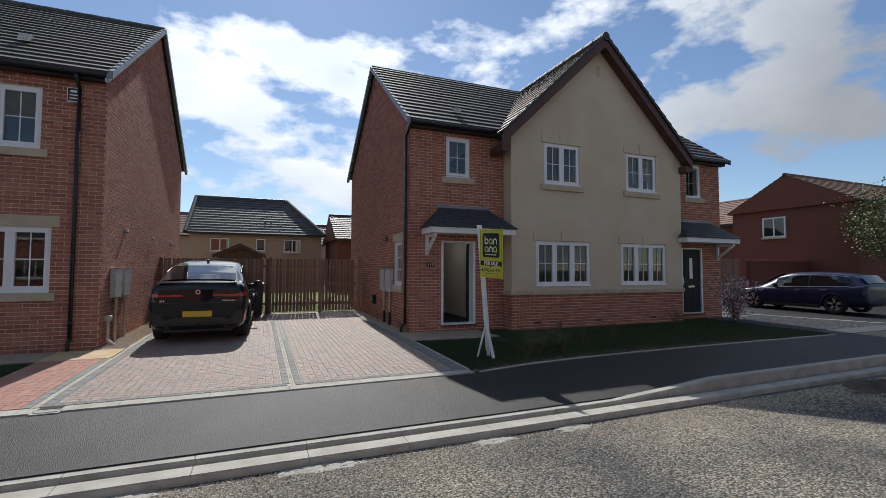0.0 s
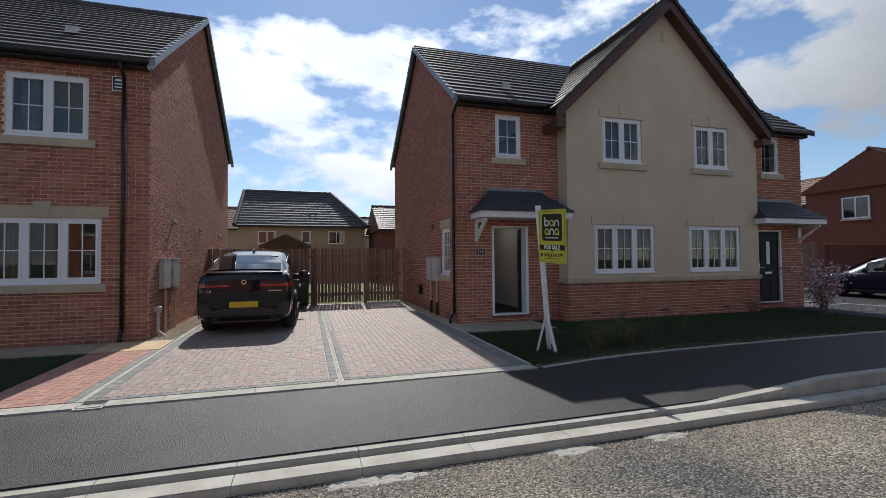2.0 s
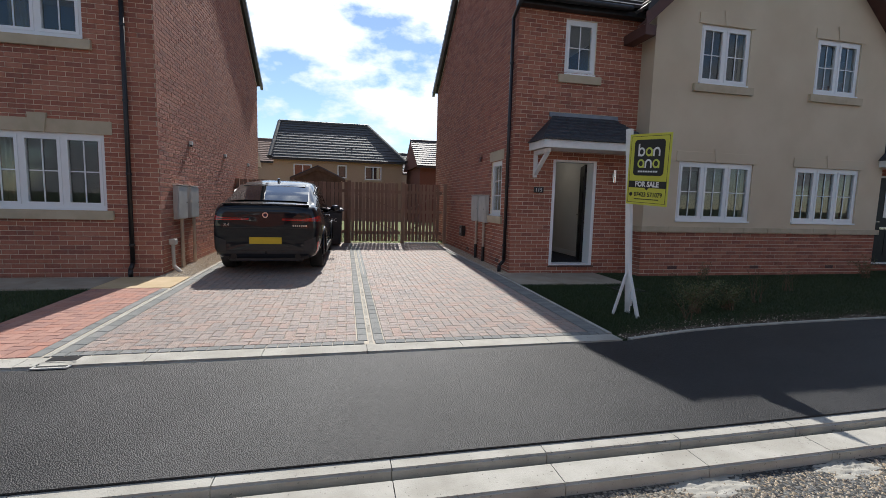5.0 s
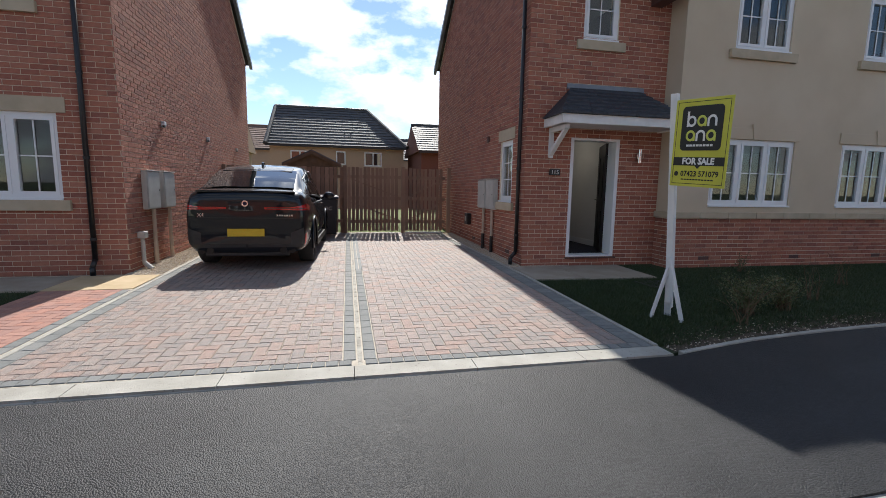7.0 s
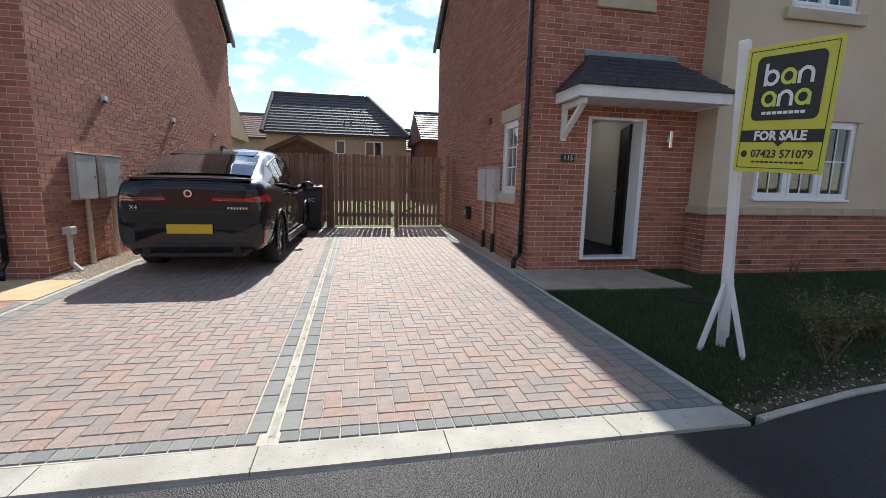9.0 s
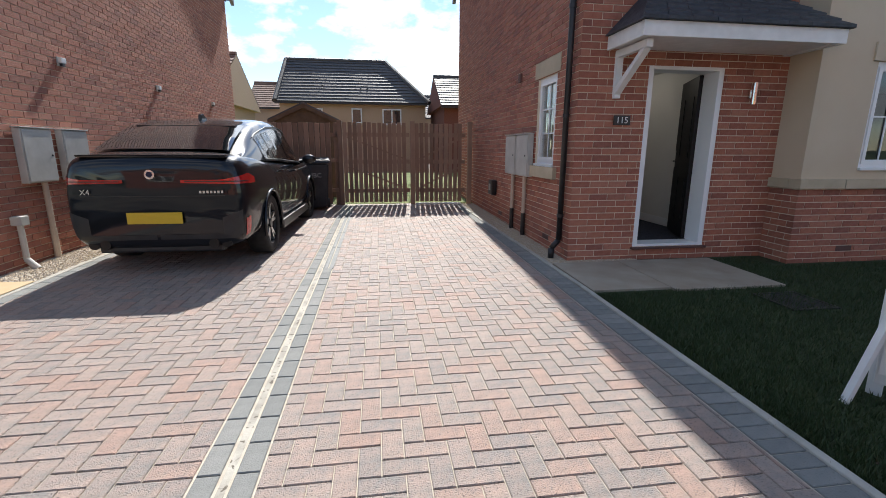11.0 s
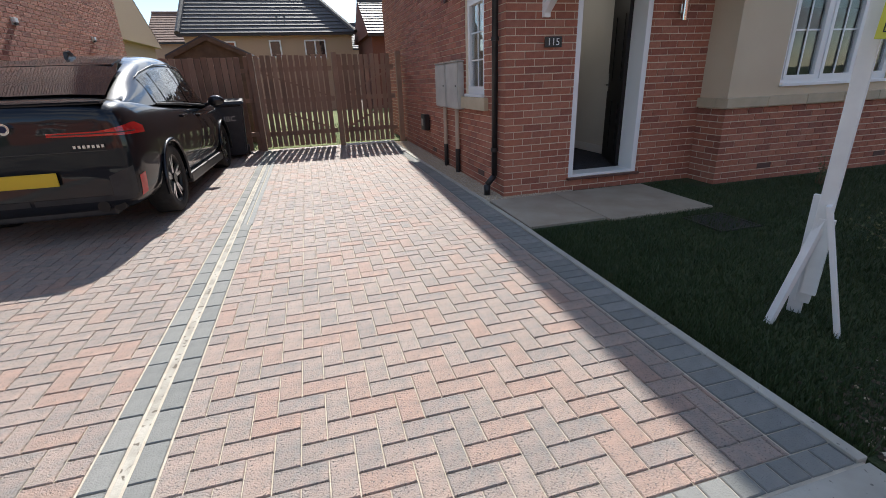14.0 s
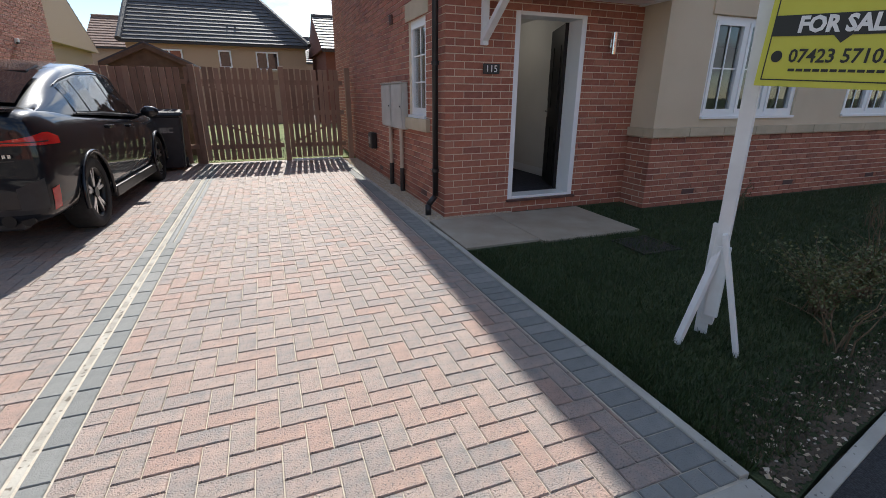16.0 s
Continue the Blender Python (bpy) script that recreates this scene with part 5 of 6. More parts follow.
X4_BODY = [(-2.375, 0.74, 0.35, 1.00), (-2.34, 0.85, 0.27, 1.10), (-2.22, 0.90, 0.23, 1.16), (-1.9, 0.93, 0.24, 1.165), (-1.4, 0.945, 0.24, 1.13), (-0.7, 0.94, 0.23, 1.09),
           (0.2, 0.945, 0.23, 1.04), (0.9, 0.945, 0.23, 1.02), (1.45, 0.955, 0.24, 0.99), (1.95, 0.93, 0.26, 0.92), (2.25, 0.84, 0.30, 0.84), (2.37, 0.66, 0.36, 0.72)]
X4_CABIN = [(-2.16, 0.78, 1.11, 0.72, 1.14), (-1.75, 0.83, 1.09, 0.69, 1.325), (-1.25, 0.86, 1.07, 0.665, 1.50), (-0.7, 0.88, 1.05, 0.65, 1.60), (-0.1, 0.885, 1.01, 0.64, 1.635),
            (0.4, 0.88, 0.99, 0.63, 1.60), (0.75, 0.87, 0.97, 0.60, 1.47), (1.45, 0.80, 0.94, 0.56, 0.99)]
R4 = 0.365


def taller(z):
    return z + 0.055 * max(0.0, min(1.0, (z - 0.6) / 0.4))


X4_BODY = [(y, 0.97 * w, z0, taller(z1)) for y, w, z0, z1 in X4_BODY]
X4_CABIN = [(y, wb, taller(zb), wr, taller(zr)) for y, wb, zb, wr, zr in X4_CABIN]
suv = car((-0.72, 13.27, gz(13.27) + 0.003), -1.0, CARPAINT, X4_BODY, X4_CABIN, (-2.06, -1.32), (-1.42, 1.44), R4,
          "black coupe SUV parked on the block-paved drive", True)


def suv_rear(c):
    bm = bmesh.new()
    prism(bm, [(-2.32, 1.185), (-2.33, 1.207), (-2.10, 1.21), (-2.10, 1.175)], -0.70, 0.70, "x")
    bmesh.ops.bevel(bm, geom=bm.edges[:], offset=0.008, segments=2, affect="EDGES")
    part("boot_spoiler", bm, CARPAINT, c)
    bm = bmesh.new()
    prism(bm, [(-1.40, 1.523), (-1.40, 1.535), (-1.1, 1.603), (-1.1, 1.575)], -0.55, 0.55, "x")
    bmesh.ops.bevel(bm, geom=bm.edges[:], offset=0.008, segments=2, affect="EDGES")
    part("roof_spoiler", bm, CARPAINT, c)
    for s in (-1, 1):
        drape(c, "tail_lamp", s * 17, s * 60, lambda t: 0.935 - 0.02 * t, lambda t: 0.965 + 0.055 * max(0.0, min(1.0, (t - 0.45) * 3)) - 0.05 * max(0.0, t - 0.85) * 6, REDLAMP, "red tail lamp")
        drape(c, "lamp_strip", s * 19, s * 52, lambda t: 0.944, lambda t: 0.953, SIGNBLACK, off=0.010)
        drape(c, "reflector", s * 47, s * 51, lambda t: 0.37 + 0.02 * t, lambda t: 0.56 + 0.02 * t, REDLAMP, n=3)
        drape(c, "bumper_vent", s * 36, s * 45, lambda t: 0.40, lambda t: 0.58 + 0.08 * t, BLACK, n=6)
        drape(c, "bumper_trim", s * 1, s * 44, lambda t: 0.36, lambda t: 0.41, BLACK, n=12)
        bm = rod(bmesh.new(), (s * 0.52, -2.36, 0.31), (s * 0.52, -2.1, 0.31), 0.05, 20)
        part("exhaust", bm, DARKALLOY, c)
        bm = rod(bmesh.new(), (s * 0.64, -2.34, 0.31), (s * 0.64, -2.1, 0.31), 0.05, 20)
        part("exhaust", bm, DARKALLOY, c)
    drape(c, "boot_seam", -38, 38, lambda t: 0.800, lambda t: 0.808, SIGNBLACK, n=24, off=0.004)
    part("number_plate", boxes((-0.26, -2.41, 0.53, 0.26, -2.395, 0.645), bevel=0.003), PLATE, c, "yellow number plate, unreadable")
    bm = boxes((-0.60, -2.32, 0.22, 0.60, -2.2, 0.31), bevel=0.02)
    part("diffuser", bm, BLACK, c)
    bm = rod(bmesh.new(), (0, -2.405, 1.02), (0, -2.34, 1.02), 0.047, 28)
    part("round_badge", bm, CHROME, c)
    bm = rod(bmesh.new(), (0, -2.409, 1.02), (0, -2.4055, 1.02), 0.028, 24)
    part("badge_centre", bm, BLUEPAINT, c)
    text_mesh("model_lettering", "X4", 0.075, CHROME, c, Matrix.Translation((-0.62, -2.385, 0.845)) @ UPRIGHT)
    bm = boxes(*[(0.44 + 0.035 * i, -2.392, 0.832, 0.462 + 0.035 * i, -2.375, 0.858) for i in range(7)])
    part("trim_lettering", bm, CHROME, c)
    bm = bmesh.new()
    prism(bm, [(-0.98, 1.61), (-0.78, 1.64), (-0.90, 1.705), (-0.97, 1.685)], -0.02, 0.02, "x")
    bmesh.ops.bevel(bm, geom=bm.edges[:], offset=0.006, segments=2, affect="EDGES")
    part("shark_fin_aerial", bm, CARPAINT, c)


suv_rear(suv)

EST_BODY = [(-2.35, 0.76, 0.42, 0.98), (-2.3, 0.86, 0.32, 1.04), (-2.1, 0.89, 0.25, 1.02), (-1.4, 0.91, 0.22, 0.97), (-0.6, 0.90, 0.2, 0.93), (0.2, 0.90, 0.2, 0.91),
            (0.9, 0.90, 0.2, 0.89), (1.45, 0.90, 0.22, 0.86), (1.95, 0.87, 0.24, 0.76), (2.25, 0.78, 0.28, 0.68), (2.38, 0.6, 0.34, 0.58)]
EST_CABIN = [(-2.28, 0.78, 0.98, 0.62, 1.03), (-2.0, 0.81, 0.96, 0.60, 1.36), (-1.5, 0.84, 0.94, 0.60, 1.44), (-0.7, 0.85, 0.91, 0.60, 1.475), (0.0, 0.85, 0.89, 0.60, 1.46),
             (0.45, 0.84, 0.88, 0.58, 1.38), (1.35, 0.78, 0.86, 0.54, 0.90)]
car((19.9, 11.6, gz(11.6)), 0, BLUEPAINT, EST_BODY, EST_CABIN, (-2.25, -2.02), (-1.40, 1.38), 0.33, "blue estate car parked on the neighbouring drive", False)


# ---- for sale board ----
board = thing("for_sale_board", (4.18, 7.93, 0.0), "yellow FOR SALE board on a white post with stakes", "sign", turn=0)
FOOT, HEAD = Vector((0, 0, 0.10)), Vector((-0.25, -0.14, 2.33))
axis = HEAD - FOOT
ob = part("post", boxes((-0.033, -0.033, 0, 0.033, 0.033, axis.length), bevel=0.006), PAINT, board, "white painted post")
ob.matrix_basis = Matrix.Translation(FOOT) @ axis.to_track_quat("Z", "Y").to_matrix().to_4x4()
for p, q, wd in (((-0.22, 0.0, -0.01), (-0.06, -0.04, 0.62), 0.024), ((-0.01, -0.22, -0.01), (-0.10, -0.07, 0.68), 0.036), ((0.03, 0.05, -0.02), (-0.01, 0.035, 0.70), 0.034), ((-0.05, -0.05, 0.17), (-0.07, -0.06, 0.60), 0.034)):
    p, q = Vector(p), Vector(q)
    d = q - p
    bm = boxes((-wd, -0.012, 0, wd, 0.012, d.length), bevel=0.003)
    ob = part("stake", bm, PAINT, board, "white painted stake")
    ob.matrix_basis = Matrix.Translation(p) @ d.to_track_quat("Z", "Y").to_matrix().to_4x4()
px = Vector((0.18, -0.56, -0.035)).normalized()
pz = Vector((-0.05, -0.07, 1.0))
py = pz.cross(px).normalized()
pz = px.cross(py)
PM = Matrix((px, py, pz)).transposed().to_4x4()
PM.translation = Vector((-0.235, -0.150, 1.43))
PM = PM @ Matrix.Diagonal((0.73, 0.825, 0.84, 1))
panel = part("panel", boxes((0, -0.012, 0, 0.74, 0, 0.98), bevel=0.002), YELLOW, board, "yellow printed panel")
panel.matrix_basis = PM


def rounded(x0, z0, x1, z1, r, y0, y1):
    pts = []
    for cx, cz, a0 in ((x1 - r, z0 + r, -90), (x1 - r, z1 - r, 0), (x0 + r, z1 - r, 90), (x0 + r, z0 + r, 180)):
        pts += [(cx + r * math.cos(radians(a0 + 15 * i)), cz + r * math.sin(radians(a0 + 15 * i))) for i in range(7)]
    bm = bmesh.new()
    prism(bm, pts, y0, y1)
    return bm


def outline(bm, x0, z0, x1, z1, t, y0, y1):
    for d in ((x0, y0, z0, x1, y1, z0 + t), (x0, y0, z1 - t, x1, y1, z1), (x0, y0, z0 + t, x0 + t, y1, z1 - t), (x1 - t, y0, z0 + t, x1, y1, z1 - t)):
        box(bm, *d)
    return bm


part("border_line", outline(bmesh.new(), 0.03, 0.03, 0.71, 0.95, 0.006, -0.014, -0.0125), SIGNBLACK, panel)
part("logo_square", rounded(0.10, 0.41, 0.64, 0.90, 0.05, -0.016, -0.0125), SIGNBLACK, panel)
part("sale_band", boxes((0.03, -0.016, 0.24, 0.71, -0.0125, 0.335)), SIGNBLACK, panel)
bm = bmesh.new()
prism(bm, [(0.33, 0.24), (0.41, 0.24), (0.37, 0.205)], -0.016, -0.0125)
part("band_point", bm, SIGNBLACK, panel)


def loop_glyph(x, z, r, material, gap=None, stem=None):
    bm = bmesh.new()
    n, t = 20, 0.026
    for i in range(n):
        a0, a1 = math.tau * i / n, math.tau * (i + 1) / n
        if gap and gap[0] < math.degrees((a0 + a1) / 2) < gap[1]:
            continue
        q = [(x + (r - s) * math.cos(a), z + (r - s) * math.sin(a)) for a, s in ((a0, 0), (a1, 0), (a1, t), (a0, t))]
        prism(bm, q, -0.019, -0.0165)
    if stem:
        box(bm, *stem)
    part("logo_shape", bm, material, panel)


for i, (row, cols) in enumerate(((0.735, (SIGNWHITE, SIGNLIME, SIGNWHITE)), (0.575, (SIGNLIME, SIGNWHITE, SIGNLIME)))):
    for k in range(3):
        x = 0.235 + 0.135 * k
        is_n = (i, k) in ((0, 2), (1, 1))
        st = (x - 0.062, -0.0192, row - 0.06, x - 0.036, -0.0164, row + (0.11 if (i, k) == (0, 0) else 0.03)) if (i, k) == (0, 0) or is_n else (x + 0.036, -0.0192, row - 0.06, x + 0.062, -0.0164, row + 0.03)
        loop_glyph(x, row, 0.062, cols[k], (195, 345) if is_n else None, st)
        if is_n:
            part("logo_shape", boxes((x + 0.036, -0.0192, row - 0.06, x + 0.062, -0.0164, row)), cols[k], panel)
for i in range(8):
    part("caption_bar", boxes((0.19 + 0.045 * i, -0.019, 0.455, 0.225 + 0.045 * i, -0.0165, 0.478)), SIGNWHITE, panel)
text_mesh("sale_text", "FOR SALE", 0.10, SIGNWHITE, panel, Matrix.Translation((0.37, -0.018, 0.287)) @ UPRIGHT, bold=0.004)
text_mesh("phone_text", "07423 571079", 0.088, SIGNBLACK, panel, Matrix.Translation((0.40, -0.0145, 0.145)) @ UPRIGHT, bold=0.0015)
bm = bmesh.new()
bmesh.ops.create_cone(bm, cap_ends=True, segments=20, radius1=0.028, radius2=0.028, depth=0.003, matrix=Matrix.Translation((0.085, -0.014, 0.145)) @ UPRIGHT)
part("phone_mark", bm, SIGNBLACK, panel)
for i in range(11):
    part("web_bar", boxes((0.16 + 0.04 * i, -0.015, 0.075, 0.192 + 0.04 * i, -0.0125, 0.088)), SIGNBLACK, panel)


# ---- houses farther off ----
def far_house(x0, x1, y0, y1, eave, top, walls, roofm, label, wins=(), hip=(0, 0), axis="x", g=0.0, rows=14):
    h = thing("house", (x0, y0, g), label, "house")
    w, d = x1 - x0, y1 - y0
    e, t = eave - g, top - g
    bm = boxes((0, 0, -0.4, w, d, e))
    if axis == "x":
        run, half = w, d / 2
    else:
        run, half = d, w / 2
    pts = lambda o: [(-o, e - 0.02), (2 * half + o, e - 0.02), (half, t - 0.05)]
    if axis == "x":
        if hip == (0, 0):
            prism(bm, pts(0), 0, w, "x")
    elif hip == (0, 0):
        prism(bm, pts(0), 0, d, "y")
    part("wall", bm, walls, h)
    sl = math.hypot(half + 0.25, t - e)
    ang = math.atan2(t - e, half + 0.25)
    hs = [hip[0] / sl, hip[1] / sl]
    for s in (0, 1):
        if axis == "x":
            m = basis((-0.2, -0.25, e), (1, 0, 0), (0, -math.sin(ang), math.cos(ang))) if not s else basis((w + 0.2, d + 0.25, e), (-1, 0, 0), (0, math.sin(ang), math.cos(ang)))
            L = w + 0.4
        else:
            m = basis((-0.25, d + 0.2, e), (0, -1, 0), (-math.sin(ang), 0, math.cos(ang))) if not s else basis((w + 0.25, -0.2, e), (0, 1, 0), (math.sin(ang), 0, math.cos(ang)))
            L = d + 0.4
        k0, k1 = (hs[0], hs[1]) if not s else (hs[1], hs[0])
        tiles("roof_tiles", m, rows, lambda v: (k0 * v, L - k1 * v), roofm, h, sl / rows, 99, 0.045)
    bm = bmesh.new()
    if axis == "x":
        a, b = -0.2 + hip[0], w + 0.2 - hip[1]
        vs = [bm.verts.new(p) for p in ((-0.2, -0.25, e - 0.02), (w + 0.2, -0.25, e - 0.02), (w + 0.2, d + 0.25, e - 0.02), (-0.2, d + 0.25, e - 0.02), (a, half, t - 0.02), (b, half, t - 0.02))]
        for f in ((0, 1, 5, 4), (2, 3, 4, 5), (1, 2, 5), (3, 0, 4), (0, 3, 2, 1)):
            bm.faces.new([vs[i] for i in f])
        bmesh.ops.recalc_face_normals(bm, faces=bm.faces[:])
        part("roof", bm, roofm if hip != (0, 0) else walls, h)
        rod_bm = rod(bmesh.new(), (a, half, t), (b, half, t), 0.12, 8)
        part("ridge_tiles", rod_bm, roofm, h)
        if hip != (0, 0):
            for p, q in (((a, half, t), (-0.2, -0.25, e)), ((b, half, t), (w + 0.2, -0.25, e))):
                part("hip_tiles", rod(bmesh.new(), (p[0], p[1], p[2] - 0.02), (q[0], q[1], q[2] + 0.02), 0.15, 8), roofm, h)
    else:
        bm.free()
        part("ridge_tiles", rod(bmesh.new(), (half, -0.2, t), (half, d + 0.2, t), 0.12, 8), roofm, h)
        for s in (-1, 1):
            bm = bmesh.new()
            prism(bm, [(half, t + 0.04), (half + s * (half + 0.25), e + 0.04), (half + s * (half + 0.25), e - 0.16), (half, t - 0.16)], -0.24, -0.2)
            part("bargeboard", bm, BLACK, h)
    part("gutter", boxes((-0.2, -0.36, e - 0.12, w + 0.2, -0.26, e - 0.02)) if axis == "x" else boxes((-0.36, 0, e - 0.12, -0.26, d, e - 0.02)), BLACK, h)
    for side, a, z, ww, hh, n in wins:
        m = Matrix.Translation((a - x0, 0.0, z - g)) if side == "f" else basis((0, a - y0 + ww, z - g), (0, -1, 0), (-1, 0, 0))
        if side == "b":
            m = basis((a - x0 + ww, d, z - g), (-1, 0, 0), (0, 1, 0))
        m = m @ Matrix.Translation((0, -0.05, 0))
        win = new("window")
        win.parent = h
        win.matrix_basis = m
        bm = outline(bmesh.new(), 0, 0, ww, hh, 0.07, -0.03, 0.04)
        for i in range(1, n):
            box(bm, ww * i / n - 0.035, -0.03, 0.07, ww * i / n + 0.035, 0.04, hh - 0.07)
        part("window_frame", bm, UPVC, win)
        part("pane", boxes((0.07, 0.0, 0.07, ww - 0.07, 0.02, hh - 0.07)), CARGLASS, win)
        part("window_sill", boxes((-0.06, -0.08, -0.1, ww + 0.06, 0.04, -0.004)), STONE, win)
    return h


far_house(-4.0, 4.42, 34, 39.6, 3.95, 6.72, FARBRICK, ROOF, "tan brick house with a dark hipped roof beyond the gardens",
          [("f", -2.75, 2.72, 1.15, 0.88, 2), ("f", 0.05, 2.78, 0.6, 0.85, 1), ("f", 1.85, 2.72, 1.12, 0.9, 2)], hip=(0.25, 2.5), rows=14)
t = thing("soil_vent_pipe", (0.6, 34.45, 4.0), "dark roof vent pipe on the far house", "pipe", "roof vent pipes")
part("pipe", rod(bmesh.new(), (0, 0, 0), (0, 0.25, 0.85), 0.06, 10), BLACK, t)
copy_thing(t, pose(1.0, 34.45, 4.0))
far_house(4.97, 10.5, 30, 36, 3.5, 5.35, FARRED, ROOF, "brick house with a grey roof between the gardens", axis="x", rows=12)
far_house(-8.2, -4.6, 44, 50, 4.4, 6.6, FARBRICK, ROOFBROWN, "tan house with a brown tiled roof in the distance", axis="x", rows=12)
far_house(5.9, 12, 52, 58, 4.3, 6.7, FARBRICK, ROOF, "tan house in the far distance", axis="x", rows=12)
far_house(-13.0, -4.0, 22.6, 28.4, 2.95, 4.85, FARBRICK, ROOFBROWN, "tan brick house with a brown roof behind its neighbour", axis="x", rows=12)
far_house(28, 44, 13.6, 20.0, 5.1, 7.0, FARRED, ROOFBROWN, "red brick house with a brown tiled roof beyond the side drive",
          [("s", 16.9, 3.5, 1.25, 1.15, 2), ("f", 30.0, 3.7, 1.3, 1.2, 2), ("f", 34.0, 3.7, 1.3, 1.2, 2)], axis="x", rows=12)
far_house(29, 37, 20.3, 28, 4.6, 6.7, FARRED, ROOFBROWN, "lower red brick house with a brown roof behind another", [("s", 21.6, 3.0, 0.9, 1.2, 1)], axis="y", rows=12)
far_house(46, 58, 8, 16, 5.6, 8.6, FARRED, ROOFBROWN, "distant brick house with a brown roof", axis="x", rows=12)
# across the road, as mirrored in the windows
for k in range(3):
    far_house(-16 + 12.5 * k, -4.5 + 12.5 * k, -24, -16, 5.1, 8.2, BRICK, ROOFBROWN, "brick house with white windows across the road",
              [("b", -14.5 + 12.5 * k, 3.5, 1.7, 1.2, 2), ("b", -8.5 + 12.5 * k, 3.5, 1.7, 1.2, 2), ("b", -14.5 + 12.5 * k, 0.9, 1.7, 1.3, 3), ("b", -8.5 + 12.5 * k, 0.9, 1.7, 1.3, 3)], axis="x", rows=12)
f2 = thing("fence", (18.0, 16.2, 0.1), "brown timber garden fence behind the blue car", "fence")
boards(f2, 0, 5.0, 0, 0.12, 0.012, 0, 2.05, 9)
w2 = thing("garden_wall", (23.2, 15.8, 0.1), "red brick garden wall with a brick coping", "wall")
part("wall", boxes((0, 0, -0.2, 14, 0.22, 1.95)), FARRED, w2)
part("coping", boxes((-0.03, -0.03, 1.953, 14.03, 0.25, 2.03)), BRICK, w2)


# ---- paths, slabs, drain ----
def slab(x0, y0, x1, y1, material, label):
    t = thing("paving_slab", (x0, y0, gz(y0)), label, "paving")
    ob = part("flag", boxes((0.004, 0.004, -0.05, x1 - x0 - 0.004, y1 - y0 - 0.004, 0.012), bevel=0.005), material, t)
    ob.matrix_basis = Matrix.Rotation(math.atan(RISE), 4, "X")


slab(3.45, 9.86, 4.26, 10.88, SLAB, "stained buff paving slab in front of the open door")
slab(4.26, 9.79, 5.46, 10.90, SLAB, "stained buff paving slab in front of the open door")
slab(-2.95, 9.95, -1.93, 10.85, SANDSLAB, "sandy paving slab beside the brick wall")
slab(-3.9, 9.98, -2.95, 10.85, SLAB, "paving slab along the brick front wall")
slab(-4.9, 9.98, -3.9, 10.85, SLAB, "paving slab along the brick front wall")
slab(-5.9, 9.98, -4.9, 10.85, SLAB, "paving slab along the brick front wall")
drain = thing("linear_drain", (0.835, 10.95, gz(10.95) + 0.007), "narrow slotted channel drain in the drive", "drain")
dm = Matrix.Rotation(math.atan(RISE), 4, "X")
part("channel", boxes((0, 0, -0.05, 0.012, 5.2, 0.006), (0.10, 0, -0.05, 0.112, 5.2, 0.006)), DRAIN, drain).matrix_basis = dm
for i in range(5):
    bm = boxes((0.013, i * 1.04 + 0.004, -0.01, 0.05, i * 1.04 + 1.03, 0.003), (0.062, i * 1.04 + 0.004, -0.01, 0.099, i * 1.04 + 1.03, 0.003), bevel=0.001)
    part("grating", bm, DRAIN, drain).matrix_basis = dm
cover = thing("water_meter_cover", (-1.84, 6.93, 0.012), "small dark inspection cover set in the drive kerb", "cover")
part("cover_frame", outline(bmesh.new(), 0, 0, 0.26, 0.14, 0.02, 0, 0.01), GREYBOX, cover).matrix_basis = Matrix.Rotation(radians(-90), 4, "X") @ Matrix.Scale(-1, 4, (0, 0, 1))
part("lid", boxes((0.021, 0.021, 0, 0.239, 0.119, 0.004)), BLACK, cover)


cover = thing("inspection_cover", (4.93, 9.18, gz(9.4) - 0.012), "dark square inspection cover set in the lawn by the slabs", "cover")
part("cover_frame", boxes((0, 0, -0.05, 0.46, 0.03, 0.012), (0, 0.43, -0.05, 0.46, 0.46, 0.012), (0, 0.031, -0.05, 0.03, 0.429, 0.012), (0.43, 0.031, -0.05, 0.46, 0.429, 0.012), bevel=0.003), BLACK, cover)
part("lid", boxes((0.033, 0.033, -0.04, 0.427, 0.427, 0.009), bevel=0.004), BINPLASTIC, cover)


def pebbles(name, count, region, zf, material, size, seed, kind="stuff"):
    rnd = random.Random(seed)
    vs, fs = [], []
    base = [(1, 0, 0), (0, 1, 0), (-1, 0, 0), (0, -1, 0), (0.1, 0.1, 0.75)]
    for _ in range(count):
        p = region(rnd)
        s, a = size * rnd.uniform(0.5, 1.3), rnd.uniform(0, 6.28)
        z = zf(*p)
        n = len(vs)
        k = rnd.uniform(0.6, 1.0)
        for bx, by, bz in base:
            vs.append((p[0] + s * (bx * math.cos(a) - by * k * math.sin(a)), p[1] + s * (bx * math.sin(a) + by * k * math.cos(a)), z + s * bz * rnd.uniform(0.6, 1.1)))
        fs += [(n, n + 1, n + 4), (n + 1, n + 2, n + 4), (n + 2, n + 3, n + 4), (n + 3, n, n + 4)]
    me = bpy.data.meshes.new(name)
    me.from_pydata(vs, [], fs)
    me.materials.append(material)
    return tagged(new(name, me), kind=kind)


